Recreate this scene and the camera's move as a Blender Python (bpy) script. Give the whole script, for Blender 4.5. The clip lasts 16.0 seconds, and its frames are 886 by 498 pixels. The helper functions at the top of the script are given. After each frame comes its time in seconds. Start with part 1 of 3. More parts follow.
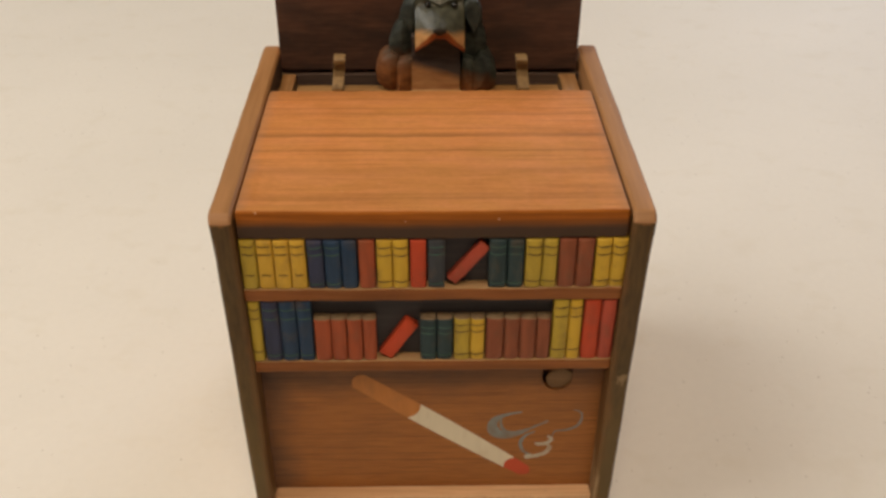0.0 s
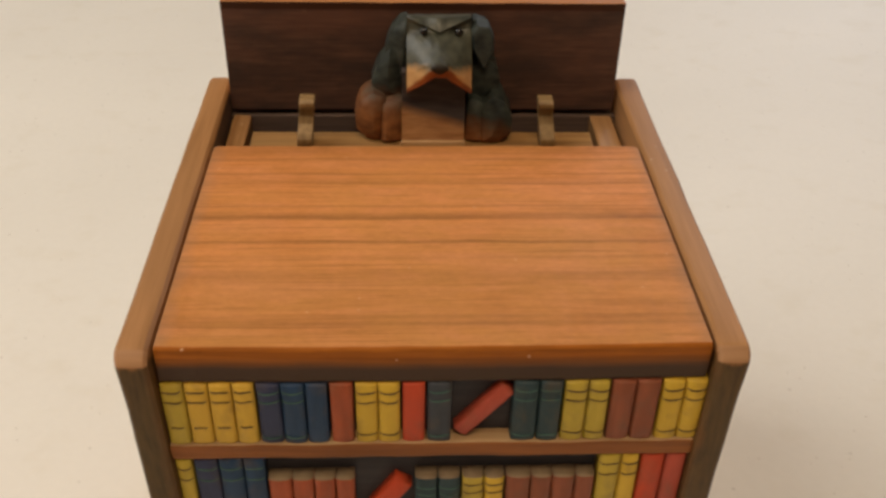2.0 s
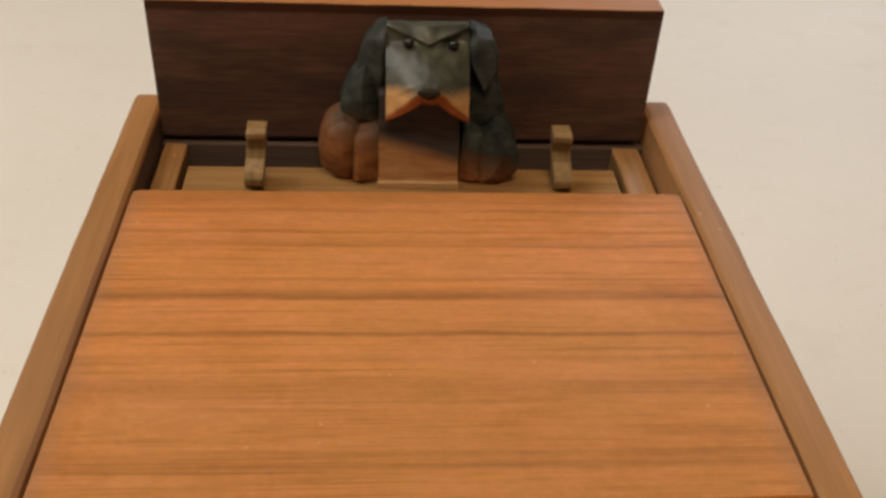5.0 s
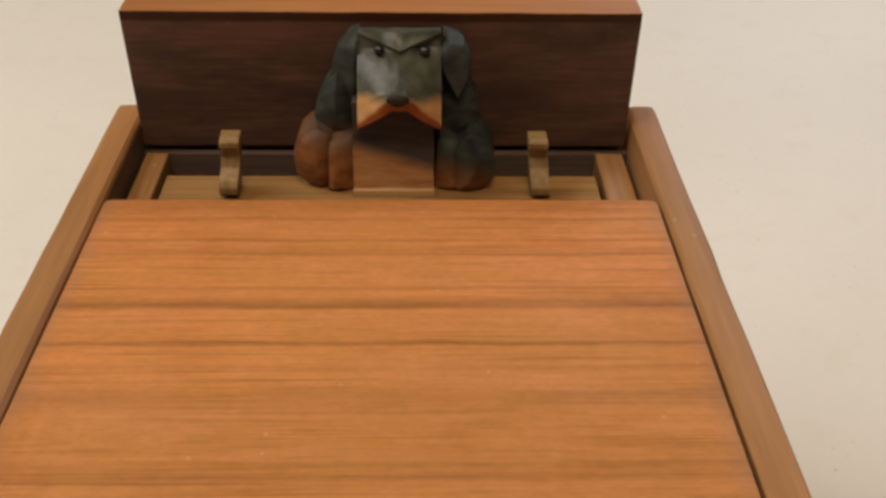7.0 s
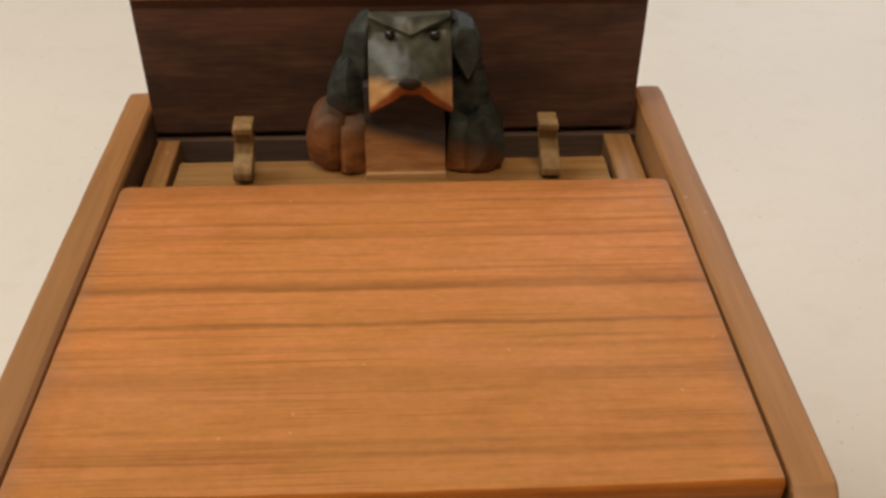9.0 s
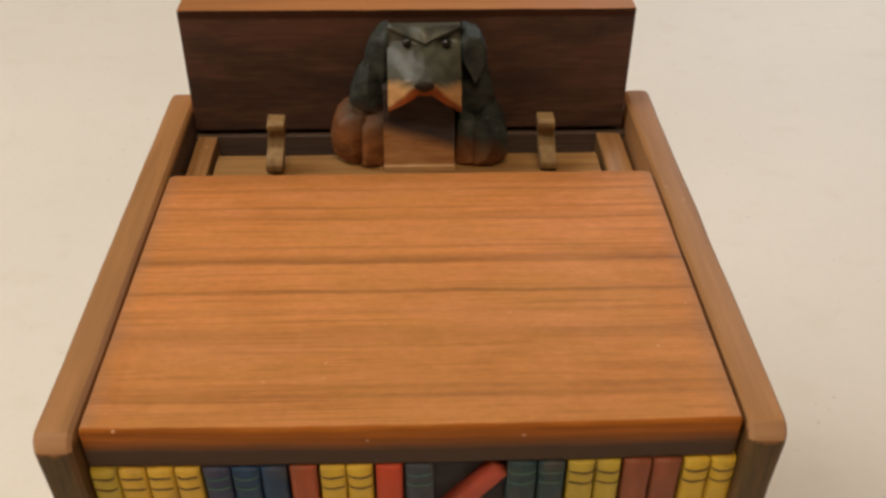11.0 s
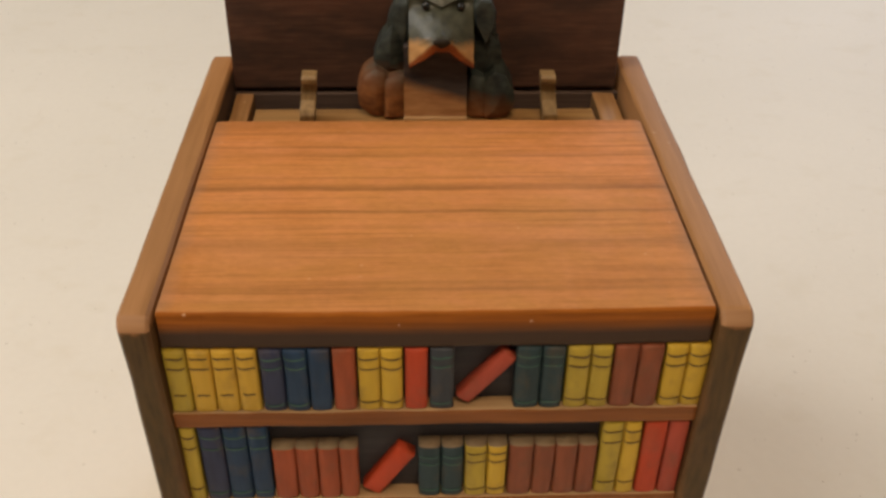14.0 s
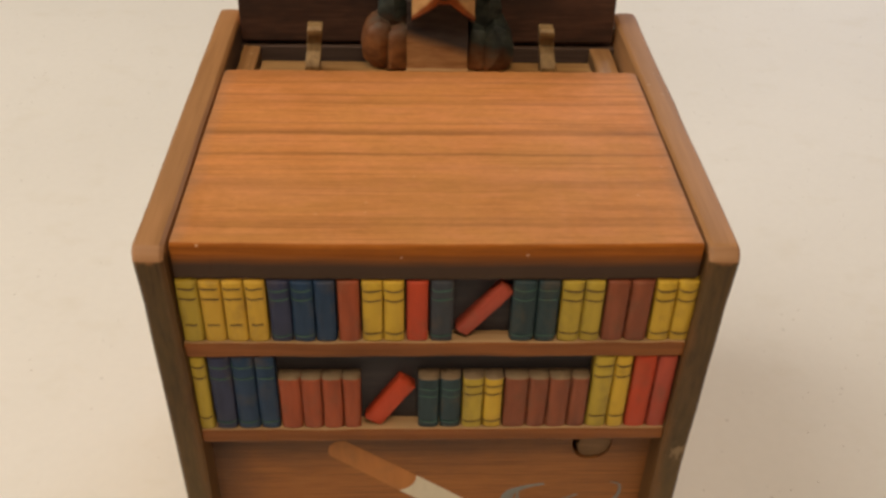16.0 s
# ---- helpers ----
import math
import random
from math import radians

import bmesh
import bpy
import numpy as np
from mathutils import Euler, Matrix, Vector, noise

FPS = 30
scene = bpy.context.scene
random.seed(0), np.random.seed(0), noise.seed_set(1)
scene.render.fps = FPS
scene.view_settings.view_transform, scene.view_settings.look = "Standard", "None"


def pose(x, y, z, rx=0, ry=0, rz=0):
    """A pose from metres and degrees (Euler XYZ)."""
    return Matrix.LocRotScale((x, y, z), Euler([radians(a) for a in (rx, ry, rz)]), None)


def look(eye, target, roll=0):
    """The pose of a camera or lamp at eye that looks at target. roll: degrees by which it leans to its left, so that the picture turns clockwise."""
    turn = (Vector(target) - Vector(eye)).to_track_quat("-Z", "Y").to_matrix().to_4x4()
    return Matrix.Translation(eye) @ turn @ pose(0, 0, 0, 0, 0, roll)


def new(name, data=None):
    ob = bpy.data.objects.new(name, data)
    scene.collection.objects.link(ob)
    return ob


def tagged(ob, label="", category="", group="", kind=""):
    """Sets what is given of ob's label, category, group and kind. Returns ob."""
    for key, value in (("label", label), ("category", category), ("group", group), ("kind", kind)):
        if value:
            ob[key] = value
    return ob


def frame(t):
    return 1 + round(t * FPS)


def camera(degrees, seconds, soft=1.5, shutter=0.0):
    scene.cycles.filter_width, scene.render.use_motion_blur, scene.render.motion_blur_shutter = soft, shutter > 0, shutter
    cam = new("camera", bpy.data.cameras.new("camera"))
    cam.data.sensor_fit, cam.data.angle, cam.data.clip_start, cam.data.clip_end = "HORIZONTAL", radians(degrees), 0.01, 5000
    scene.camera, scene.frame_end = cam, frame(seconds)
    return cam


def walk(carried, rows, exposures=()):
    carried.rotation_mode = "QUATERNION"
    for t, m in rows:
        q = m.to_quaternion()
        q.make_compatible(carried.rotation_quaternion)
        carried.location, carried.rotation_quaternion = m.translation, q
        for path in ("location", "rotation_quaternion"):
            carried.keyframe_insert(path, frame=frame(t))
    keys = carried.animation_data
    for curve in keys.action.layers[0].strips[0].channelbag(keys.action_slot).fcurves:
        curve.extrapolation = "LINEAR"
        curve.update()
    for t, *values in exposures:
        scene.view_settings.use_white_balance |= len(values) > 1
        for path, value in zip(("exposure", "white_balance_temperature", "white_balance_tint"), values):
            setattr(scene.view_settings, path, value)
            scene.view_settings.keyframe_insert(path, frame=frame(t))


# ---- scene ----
cam = camera(49.0, 16.0, soft=3.0)
PATH = [
    (0, (-0.00228, -0.20876, 0.24904), (0.00246, -0.00241, 0.10798), 0.38),
    (0.5, (-0.00255, -0.19431, 0.24941), (0.00396, 0.01118, 0.10718), 0.30),
    (1, (-0.00601, -0.17208, 0.24722), (0.00161, 0.03244, 0.10364), 0.84),
    (1.5, (-0.00147, -0.14599, 0.23948), (0.00806, 0.05666, 0.09339), 1.12),
    (2, (-0.00580, -0.12994, 0.23422), (0.00437, 0.07192, 0.08708), 1.46),
    (2.5, (-0.00529, -0.10846, 0.22667), (0.00730, 0.09237, 0.07832), 1.63),
    (3, (-0.00379, -0.09089, 0.21754), (0.01148, 0.11003, 0.06955), 2.08),
    (3.5, (-0.00670, -0.08160, 0.21157), (0.00947, 0.11892, 0.06315), 2.44),
    (4, (-0.00713, -0.07777, 0.21090), (0.01023, 0.12242, 0.06217), 3.01),
    (4.2, (-0.00886, -0.07766, 0.21203), (0.00998, 0.12186, 0.06258), 3.43),
    (6.5, (0.00289, -0.08024, 0.21918), (0.01312, 0.12020, 0.07012), 1.85),
    (7, (0.00634, -0.07736, 0.21643), (0.01292, 0.12367, 0.06796), 1.09),
    (7.5, (0.00650, -0.07598, 0.21492), (0.01438, 0.12408, 0.06521), 1.48),
    (8, (0.00460, -0.07629, 0.21697), (0.01367, 0.12268, 0.06588), 1.46),
    (8.5, (0.00443, -0.07750, 0.21514), (0.01176, 0.12272, 0.06560), 0.34),
    (9, (0.00270, -0.07943, 0.21713), (0.01058, 0.11927, 0.06562), 0.25),
    (9.2, (0.00043, -0.08123, 0.21874), (0.01028, 0.11684, 0.06653), 0.78),
    (11.3, (0.00085, -0.10610, 0.22699), (0.00728, 0.09570, 0.07956), 0.37),
    (11.5, (0.00172, -0.10894, 0.22666), (0.00796, 0.09363, 0.08029), 0.36),
    (12, (-0.00044, -0.11509, 0.22858), (0.00677, 0.08750, 0.08226), 0.64),
    (12.5, (-0.00221, -0.12398, 0.23044), (0.00551, 0.07970, 0.08569), 0.69),
    (13, (-0.00426, -0.13245, 0.23226), (0.00359, 0.07092, 0.08707), 0.63),
    (13.5, (-0.00092, -0.13369, 0.22868), (0.00612, 0.06941, 0.08307), 0.53),
    (14, (-0.00512, -0.13405, 0.22831), (0.00355, 0.06856, 0.08212), 0.95),
    (14.5, (-0.00629, -0.13320, 0.22842), (0.00174, 0.06899, 0.08160), 0.93),
    (15, (-0.00627, -0.13512, 0.22843), (0.00133, 0.06666, 0.08104), 1.24),
    (15.5, (-0.00832, -0.14041, 0.22762), (0.00081, 0.06159, 0.08061), 1.94),
    (16, (-0.00632, -0.14549, 0.22638), (0.00329, 0.05413, 0.07618), 1.72),
]
EXPOSURES = [(0.0, 0.0), (2.5, 0.0), (3.5, -0.08), (4.2, -0.07), (6.5, 0.0), (16.0, 0.0)]
walk(cam, [(t, look(eye, target, roll)) for t, eye, target, roll in PATH], EXPOSURES)

# ---- light ----
world = bpy.data.worlds.new("world")
scene.world = world
world.use_nodes = True
world.node_tree.nodes["Background"].inputs["Color"].default_value = (0.8, 0.9, 1.0, 1)
world.node_tree.nodes["Background"].inputs["Strength"].default_value = 0.05


def area_lamp(name, eye, target, size, watts, colour):
    data = bpy.data.lights.new(name, "AREA")
    data.shape, data.size, data.energy, data.color = "DISK", size, watts, colour
    ob = new(name, data)
    ob.matrix_world = look(eye, target)
    return ob


area_lamp("room_lamp", (-0.95, 0.05, 1.20), (0, 0.05, 0.08), 1.05, 12.6, (1.0, 0.955, 0.875))
area_lamp("ceiling_light", (0.02, -0.74, 1.56), (0.0, 0.0, 0.0), 0.6, 12.2, (1.0, 0.77, 0.52))
area_lamp("window_light", (0.75, 1.35, 0.75), (0.3, 0.5, 0.0), 0.8, 6.6, (0.84, 0.88, 1.0))


# ---- materials ----
class Nodes:
    """A short way to write node trees."""

    def __init__(self, name, rough=0.5, specular=0.5):
        self.mat = bpy.data.materials.new(name)
        self.mat.use_nodes = True
        self.tree = self.mat.node_tree
        self.bsdf = self.tree.nodes["Principled BSDF"]
        self.bsdf.inputs["Roughness"].default_value = rough
        self.bsdf.inputs["Specular IOR Level"].default_value = specular
        self.coord = self.add("ShaderNodeTexCoord").outputs["Object"]

    def add(self, kind):
        return self.tree.nodes.new(kind)

    def link(self, out, to):
        self.tree.links.new(out, to)

    def scaled(self, sx, sy, sz):
        m = self.add("ShaderNodeMapping")
        m.inputs["Scale"].default_value = (sx, sy, sz)
        self.link(self.coord, m.inputs["Vector"])
        return m.outputs["Vector"]

    def noise(self, vector, scale=1.0, detail=4.0, rough=0.55):
        n = self.add("ShaderNodeTexNoise")
        n.inputs["Scale"].default_value = scale
        n.inputs["Detail"].default_value = detail
        n.inputs["Roughness"].default_value = rough
        self.link(vector, n.inputs["Vector"])
        return n.outputs["Fac"]

    def ramp(self, fac, *stops):
        n = self.add("ShaderNodeValToRGB")
        e = n.color_ramp.elements
        while len(e) < len(stops):
            e.new(0.5)
        for s, (pos, c) in zip(e, stops):
            s.position = pos
            s.color = (*c, 1) if isinstance(c, tuple) else (c, c, c, 1)
        self.link(fac, n.inputs["Fac"])
        return n.outputs["Color"]

    def mix(self, fac, a, b, blend="MIX"):
        n = self.add("ShaderNodeMix")
        n.data_type, n.blend_type = "RGBA", blend
        for value, slot in ((fac, n.inputs[0]), (a, n.inputs[6]), (b, n.inputs[7])):
            if isinstance(value, bpy.types.NodeSocket):
                self.link(value, slot)
            elif isinstance(value, tuple):
                slot.default_value = (*value, 1)
            else:
                slot.default_value = value
        return n.outputs[2]

    def math(self, op, a, b):
        n = self.add("ShaderNodeMath")
        n.operation = op
        for value, slot in ((a, n.inputs[0]), (b, n.inputs[1])):
            if isinstance(value, bpy.types.NodeSocket):
                self.link(value, slot)
            else:
                slot.default_value = value
        return n.outputs[0]

    def span(self, value, lo, hi, a=0.0, b=1.0):
        n = self.add("ShaderNodeMapRange")
        for slot, v in zip(("From Min", "From Max", "To Min", "To Max"), (lo, hi, a, b)):
            n.inputs[slot].default_value = v
        self.link(value, n.inputs["Value"])
        return n.outputs["Result"]

    def axis(self, letter):
        s = self.add("ShaderNodeSeparateXYZ")
        self.link(self.coord, s.inputs["Vector"])
        return s.outputs[letter]

    def spots(self, scale, size, share):
        """Sparse small dots: 1 inside a dot."""
        v = self.add("ShaderNodeTexVoronoi")
        v.inputs["Scale"].default_value = scale
        self.link(self.coord, v.inputs["Vector"])
        inside = self.math("LESS_THAN", v.outputs["Distance"], size)
        sep = self.add("ShaderNodeSeparateColor")
        self.link(v.outputs["Color"], sep.inputs[0])
        chosen = self.math("LESS_THAN", sep.outputs[0], share)
        return self.math("MULTIPLY", inside, chosen)

    def bump(self, height, strength, distance):
        b = self.add("ShaderNodeBump")
        b.inputs["Strength"].default_value = strength
        b.inputs["Distance"].default_value = distance
        self.link(height, b.inputs["Height"])
        self.link(b.outputs["Normal"], self.bsdf.inputs["Normal"])

    def done(self, colour):
        if isinstance(colour, tuple):
            self.bsdf.inputs["Base Color"].default_value = (*colour, 1)
        else:
            self.link(colour, self.bsdf.inputs["Base Color"])
        return self.mat


def wood(name, light, dark, along="x", rough=0.5, specular=0.35, scuffs=0.0, scuff_colour=(0.5, 0.32, 0.2), fine=1.0):
    """Grain that runs along one axis, broad tone changes, a few worn spots."""
    n = Nodes(name, rough, specular)
    k = {"x": (34, 700, 700), "y": (700, 34, 700), "z": (700, 700, 34)}[along]
    b = {"x": (16, 150, 150), "y": (150, 16, 150), "z": (150, 150, 16)}[along]
    grain = n.noise(n.scaled(*[v * fine for v in k]), 1.0, 5.0, 0.6)
    broad = n.noise(n.scaled(*b), 1.0, 3.0)
    col = n.ramp(grain, (0.28, dark), (0.62, light))
    col = n.mix(n.ramp(broad, (0.35, 0.0), (0.68, 0.55)), col, tuple(0.62 * v for v in light))
    if scuffs:
        worn = n.math("MULTIPLY", n.spots(420, 0.16, scuffs), n.noise(n.scaled(900, 900, 900), 1.0, 3.0))
        col = n.mix(worn, col, scuff_colour)
    n.bump(grain, 0.25, 0.0002)
    return n.done(col)


def table_white():
    n = Nodes("cream_laminate", 0.55, 0.3)
    cloud = n.noise(n.scaled(7, 7, 7), 1.0, 4.0)
    fine = n.noise(n.scaled(300, 300, 300), 1.0, 3.0)
    col = n.mix(n.ramp(cloud, (0.3, 0.0), (0.7, 1.0)), (0.80, 0.765, 0.70), (0.755, 0.72, 0.655))
    col = n.mix(n.ramp(fine, (0.35, 0.0), (0.65, 0.07)), col, (0.6, 0.56, 0.5))
    patchy = n.ramp(n.noise(n.scaled(22, 22, 22), 1.0, 2.0), (0.44, 0.0), (0.6, 1.0))
    specks = n.math("MULTIPLY", n.spots(310, 0.085, 0.26), patchy)
    col = n.mix(n.math("MULTIPLY", specks, 0.6), col, (0.24, 0.17, 0.10))
    faint = n.spots(190, 0.11, 0.16)
    col = n.mix(n.math("MULTIPLY", faint, 0.28), col, (0.3, 0.25, 0.2))
    smear = n.noise(n.scaled(46, 60, 46), 1.0, 3.0)
    col = n.mix(n.ramp(smear, (0.56, 0.0), (0.72, 0.22)), col, (0.66, 0.60, 0.48))
    n.bump(fine, 0.04, 0.0003)
    return n.done(col)


def top_wood():
    """The orange-brown top board: straight grain with its own dark growth lines, worn specks."""
    n = Nodes("orange_brown_board", 0.55, 0.13)
    grain = n.noise(n.scaled(38, 1500, 500), 1.0, 6.0, 0.65)
    pores = n.noise(n.scaled(55, 2400, 900), 1.0, 3.0)
    broad = n.noise(n.scaled(12, 190, 90), 1.0, 3.0)
    tone = n.noise(n.scaled(28, 28, 28), 1.0, 2.0)
    col = n.ramp(grain, (0.30, (0.49, 0.178, 0.050)), (0.62, (0.65, 0.252, 0.078)))
    col = n.mix(n.ramp(broad, (0.38, 0.0), (0.7, 0.55)), col, (0.52, 0.212, 0.058))
    col = n.mix(n.ramp(tone, (0.38, 0.0), (0.62, 0.5)), col, (0.61, 0.272, 0.084))
    mottle = n.noise(n.scaled(130, 300, 130), 1.0, 3.0)
    col = n.mix(n.ramp(mottle, (0.45, 0.0), (0.68, 0.5)), col, (0.68, 0.268, 0.100))
    col = n.mix(n.ramp(pores, (0.55, 0.0), (0.70, 0.38)), col, (0.27, 0.11, 0.03))
    # duller olive tone and a painted dimming of light towards the front right
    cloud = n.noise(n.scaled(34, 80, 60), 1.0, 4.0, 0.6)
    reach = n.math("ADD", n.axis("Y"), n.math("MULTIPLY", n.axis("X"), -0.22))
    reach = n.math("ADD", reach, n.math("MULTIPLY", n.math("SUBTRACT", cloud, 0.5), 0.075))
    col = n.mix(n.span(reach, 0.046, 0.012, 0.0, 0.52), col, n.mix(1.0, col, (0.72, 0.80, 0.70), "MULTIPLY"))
    pink = n.noise(n.scaled(18, 130, 60), 1.0, 3.0, 0.6)
    col = n.mix(n.ramp(pink, (0.5, 0.0), (0.7, 0.45)), col, (0.66, 0.27, 0.115))
    wobble = n.math("MULTIPLY", n.math("SUBTRACT", n.noise(n.scaled(60, 50, 60), 1.0, 5.0, 0.6), 0.5), 0.0013)
    across = n.span(n.math("ADD", n.axis("Y"), wobble), 0.0, 0.0712)
    lines = n.ramp(across, (0, 1.00), (0.075, 0.95), (0.088, 0.70), (0.1, 0.95), (0.118, 0.78), (0.13, 0.97), (0.24, 0.98), (0.3, 0.80),
                   (0.325, 1.00), (0.36, 1.00), (0.375, 0.86), (0.39, 1.00), (0.44, 1.00), (0.45, 0.58), (0.462, 0.95), (0.556, 1.00),
                   (0.562, 0.92), (0.572, 0.56), (0.6, 0.84), (0.61, 1.00), (0.628, 1.00), (0.636, 0.72), (0.645, 1.00), (0.755, 1.00),
                   (0.765, 0.80), (0.812, 1.00), (0.82, 0.70), (0.832, 0.97), (0.9, 0.97), (0.91, 0.68), (0.925, 0.95), (0.955, 0.74))
    patch = n.ramp(n.noise(n.scaled(45, 160, 100), 1.0, 2.0), (0.3, 0.6), (0.6, 1.0))
    col = n.mix(patch, col, n.mix(1.0, col, lines, "MULTIPLY"))
    hair = n.noise(n.scaled(16, 1500, 500), 1.0, 2.0, 0.5)
    gaps = n.ramp(n.noise(n.scaled(30, 90, 60), 1.0, 2.0), (0.40, 0.05), (0.62, 0.55))
    col = n.mix(n.math("MULTIPLY", n.ramp(hair, (0.55, 0.0), (0.66, 1.0)), gaps), col, (0.25, 0.10, 0.03))
    pith = n.noise(n.scaled(520, 900, 520), 1.0, 4.0, 0.7)
    col = n.mix(n.ramp(pith, (0.40, 0.24), (0.60, 0.0)), col, n.mix(1.0, col, (0.62, 0.60, 0.55), "MULTIPLY"))
    worn = n.math("MULTIPLY", n.spots(420, 0.12, 0.05), n.noise(n.scaled(900, 900, 900), 1.0, 2.0))
    col = n.mix(n.math("MULTIPLY", worn, 0.6), col, (0.75, 0.45, 0.26))
    ends = n.math("ADD", n.math("ABSOLUTE", n.axis("X"), 0.0), n.math("MULTIPLY", n.noise(n.scaled(160, 160, 160), 1.0, 3.0), 0.004))
    col = n.mix(n.span(ends, 0.0490, 0.0530, 0.0, 0.4), col, (0.25, 0.17, 0.12))
    n.bump(grain, 0.2, 0.0002)
    return n.done(col)


def board_edge():
    """The front edge of the top board: dark orange stain and painted-in shade, blackish brown low down."""
    n = Nodes("stained_shaded_edge", 0.55, 0.1)
    grain = n.noise(n.scaled(38, 700, 900), 1.0, 5.0, 0.6)
    col = n.ramp(grain, (0.3, (0.23, 0.066, 0.008)), (0.65, (0.37, 0.114, 0.014)))
    worn = n.math("MULTIPLY", n.spots(420, 0.14, 0.08), n.noise(n.scaled(900, 900, 900), 1.0, 2.0))
    col = n.mix(worn, col, (0.7, 0.45, 0.26))
    # stain and the edge's shade in one colour, darkest at the bottom
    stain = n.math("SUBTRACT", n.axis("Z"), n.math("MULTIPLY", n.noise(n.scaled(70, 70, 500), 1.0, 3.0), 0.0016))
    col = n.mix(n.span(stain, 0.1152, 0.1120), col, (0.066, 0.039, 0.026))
    n.bump(grain, 0.25, 0.0002)
    return n.done(col)


def stained_front():
    """Dark brown stain rubbed thin to olive and orange in places, with a pale chip."""
    n = Nodes("dark_stained_wood", 0.55, 0.22)
    fine = n.noise(n.scaled(900, 900, 160), 1.0, 5.0, 0.6)
    blot = n.noise(n.scaled(190, 190, 70), 1.0, 4.0, 0.6)
    wide = n.noise(n.scaled(60, 60, 26), 1.0, 2.0)
    col = n.ramp(fine, (0.3, (0.046, 0.026, 0.010)), (0.7, (0.115, 0.065, 0.022)))
    col = n.mix(n.ramp(blot, (0.48, 0.0), (0.72, 0.45)), col, (0.105, 0.058, 0.024))
    col = n.mix(n.ramp(wide, (0.45, 0.0), (0.65, 0.5)), col, (0.088, 0.056, 0.019))
    thin = n.math("ADD", n.axis("Z"), n.math("MULTIPLY", n.math("SUBTRACT", wide, 0.5), 0.09))
    col = n.mix(n.span(thin, 0.078, 0.028, 0.0, 0.6), col, (0.150, 0.098, 0.034))
    rubbed = n.math("ADD", n.math("ABSOLUTE", n.axis("X"), 0.0), n.math("MULTIPLY", n.math("SUBTRACT", blot, 0.5), 0.006))
    col = n.mix(n.span(rubbed, 0.0520, 0.0502, 0.0, 0.45), col, (0.20, 0.085, 0.028))
    chip = n.add("ShaderNodeVectorMath")
    chip.operation = "DISTANCE"
    n.link(n.coord, chip.inputs[0])
    chip.inputs[1].default_value = (0.0532, -0.0025, 0.0625)
    near = n.math("ADD", chip.outputs["Value"], n.math("MULTIPLY", n.math("SUBTRACT", n.noise(n.scaled(700, 700, 420), 1.0, 4.0), 0.5), 0.011))
    col = n.mix(n.span(near, 0.0022, 0.0006, 0.0, 0.55), col, (0.36, 0.24, 0.13))
    # the inner arris is rubbed bare low down on one board
    bare = n.math("MULTIPLY", n.span(n.axis("X"), 0.0512, 0.0506), n.span(n.axis("X"), 0.0480, 0.0495))
    bare = n.math("MULTIPLY", bare, n.span(n.math("ADD", n.axis("Z"), n.math("MULTIPLY", blot, 0.016)), 0.036, 0.030))
    col = n.mix(n.math("MULTIPLY", bare, n.ramp(fine, (0.4, 0.1), (0.6, 0.8))), col, (0.42, 0.30, 0.17))
    rise = n.math("ADD", n.axis("Z"), n.math("MULTIPLY", n.math("SUBTRACT", blot, 0.5), 0.006))
    col = n.mix(n.span(rise, 0.1148, 0.1160, 0.0, 0.9), col, (0.32, 0.14, 0.05))
    n.bump(fine, 0.3, 0.0003)
    return n.done(col)


def panel_wood():
    """Orange-brown board with thin dark streaks and darker stain clouds."""
    n = Nodes("brown_front_panel_wood", 0.55, 0.2)
    grain = n.noise(n.scaled(90, 1400, 2300), 1.0, 6.0, 0.7)
    streak = n.noise(n.scaled(22, 300, 1900), 1.0, 3.0, 0.5)
    cloud = n.noise(n.scaled(30, 42, 60), 1.0, 3.0)
    col = n.ramp(grain, (0.32, (0.235, 0.089, 0.026)), (0.62, (0.385, 0.152, 0.042)))
    col = n.mix(n.ramp(streak, (0.57, 0.0), (0.68, 0.42)), col, (0.12, 0.050, 0.020))
    hair = n.noise(n.scaled(14, 500, 2600), 1.0, 2.0, 0.5)
    col = n.mix(n.ramp(hair, (0.56, 0.0), (0.66, 0.5)), col, (0.10, 0.045, 0.020))
    col = n.mix(n.ramp(cloud, (0.45, 0.0), (0.7, 0.3)), col, (0.17, 0.078, 0.030))
    # dark stain, with shade under the shelf and beside the left board painted in
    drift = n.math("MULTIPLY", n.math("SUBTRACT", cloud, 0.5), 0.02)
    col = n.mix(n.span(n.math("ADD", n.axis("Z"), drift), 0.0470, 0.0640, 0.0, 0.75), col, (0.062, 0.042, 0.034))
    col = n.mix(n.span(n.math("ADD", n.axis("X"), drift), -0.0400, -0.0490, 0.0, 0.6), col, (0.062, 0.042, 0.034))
    n.bump(grain, 0.3, 0.0003)
    return n.done(col)


def paint(name, colour, dark=0.55, rough=0.5, under=(0.12, 0.075, 0.04), thin=0.4):
    """Brushed paint on carved wood, thin and dirty in places."""
    n = Nodes(name, rough, 0.22)
    streak = n.noise(n.scaled(500, 300, 90), 1.0, 4.0)
    blot = n.noise(n.scaled(230, 230, 160), 1.0, 3.0)
    col = n.mix(n.ramp(streak, (0.35, 0.0), (0.7, 0.6)), colour, tuple(dark * v for v in colour))
    col = n.mix(n.ramp(blot, (0.52 - 0.3 * (thin - 0.4), 0.0), (0.75 - 0.2 * (thin - 0.4), thin)), col, under)
    n.bump(streak, 0.2, 0.0002)
    return n.done(col)


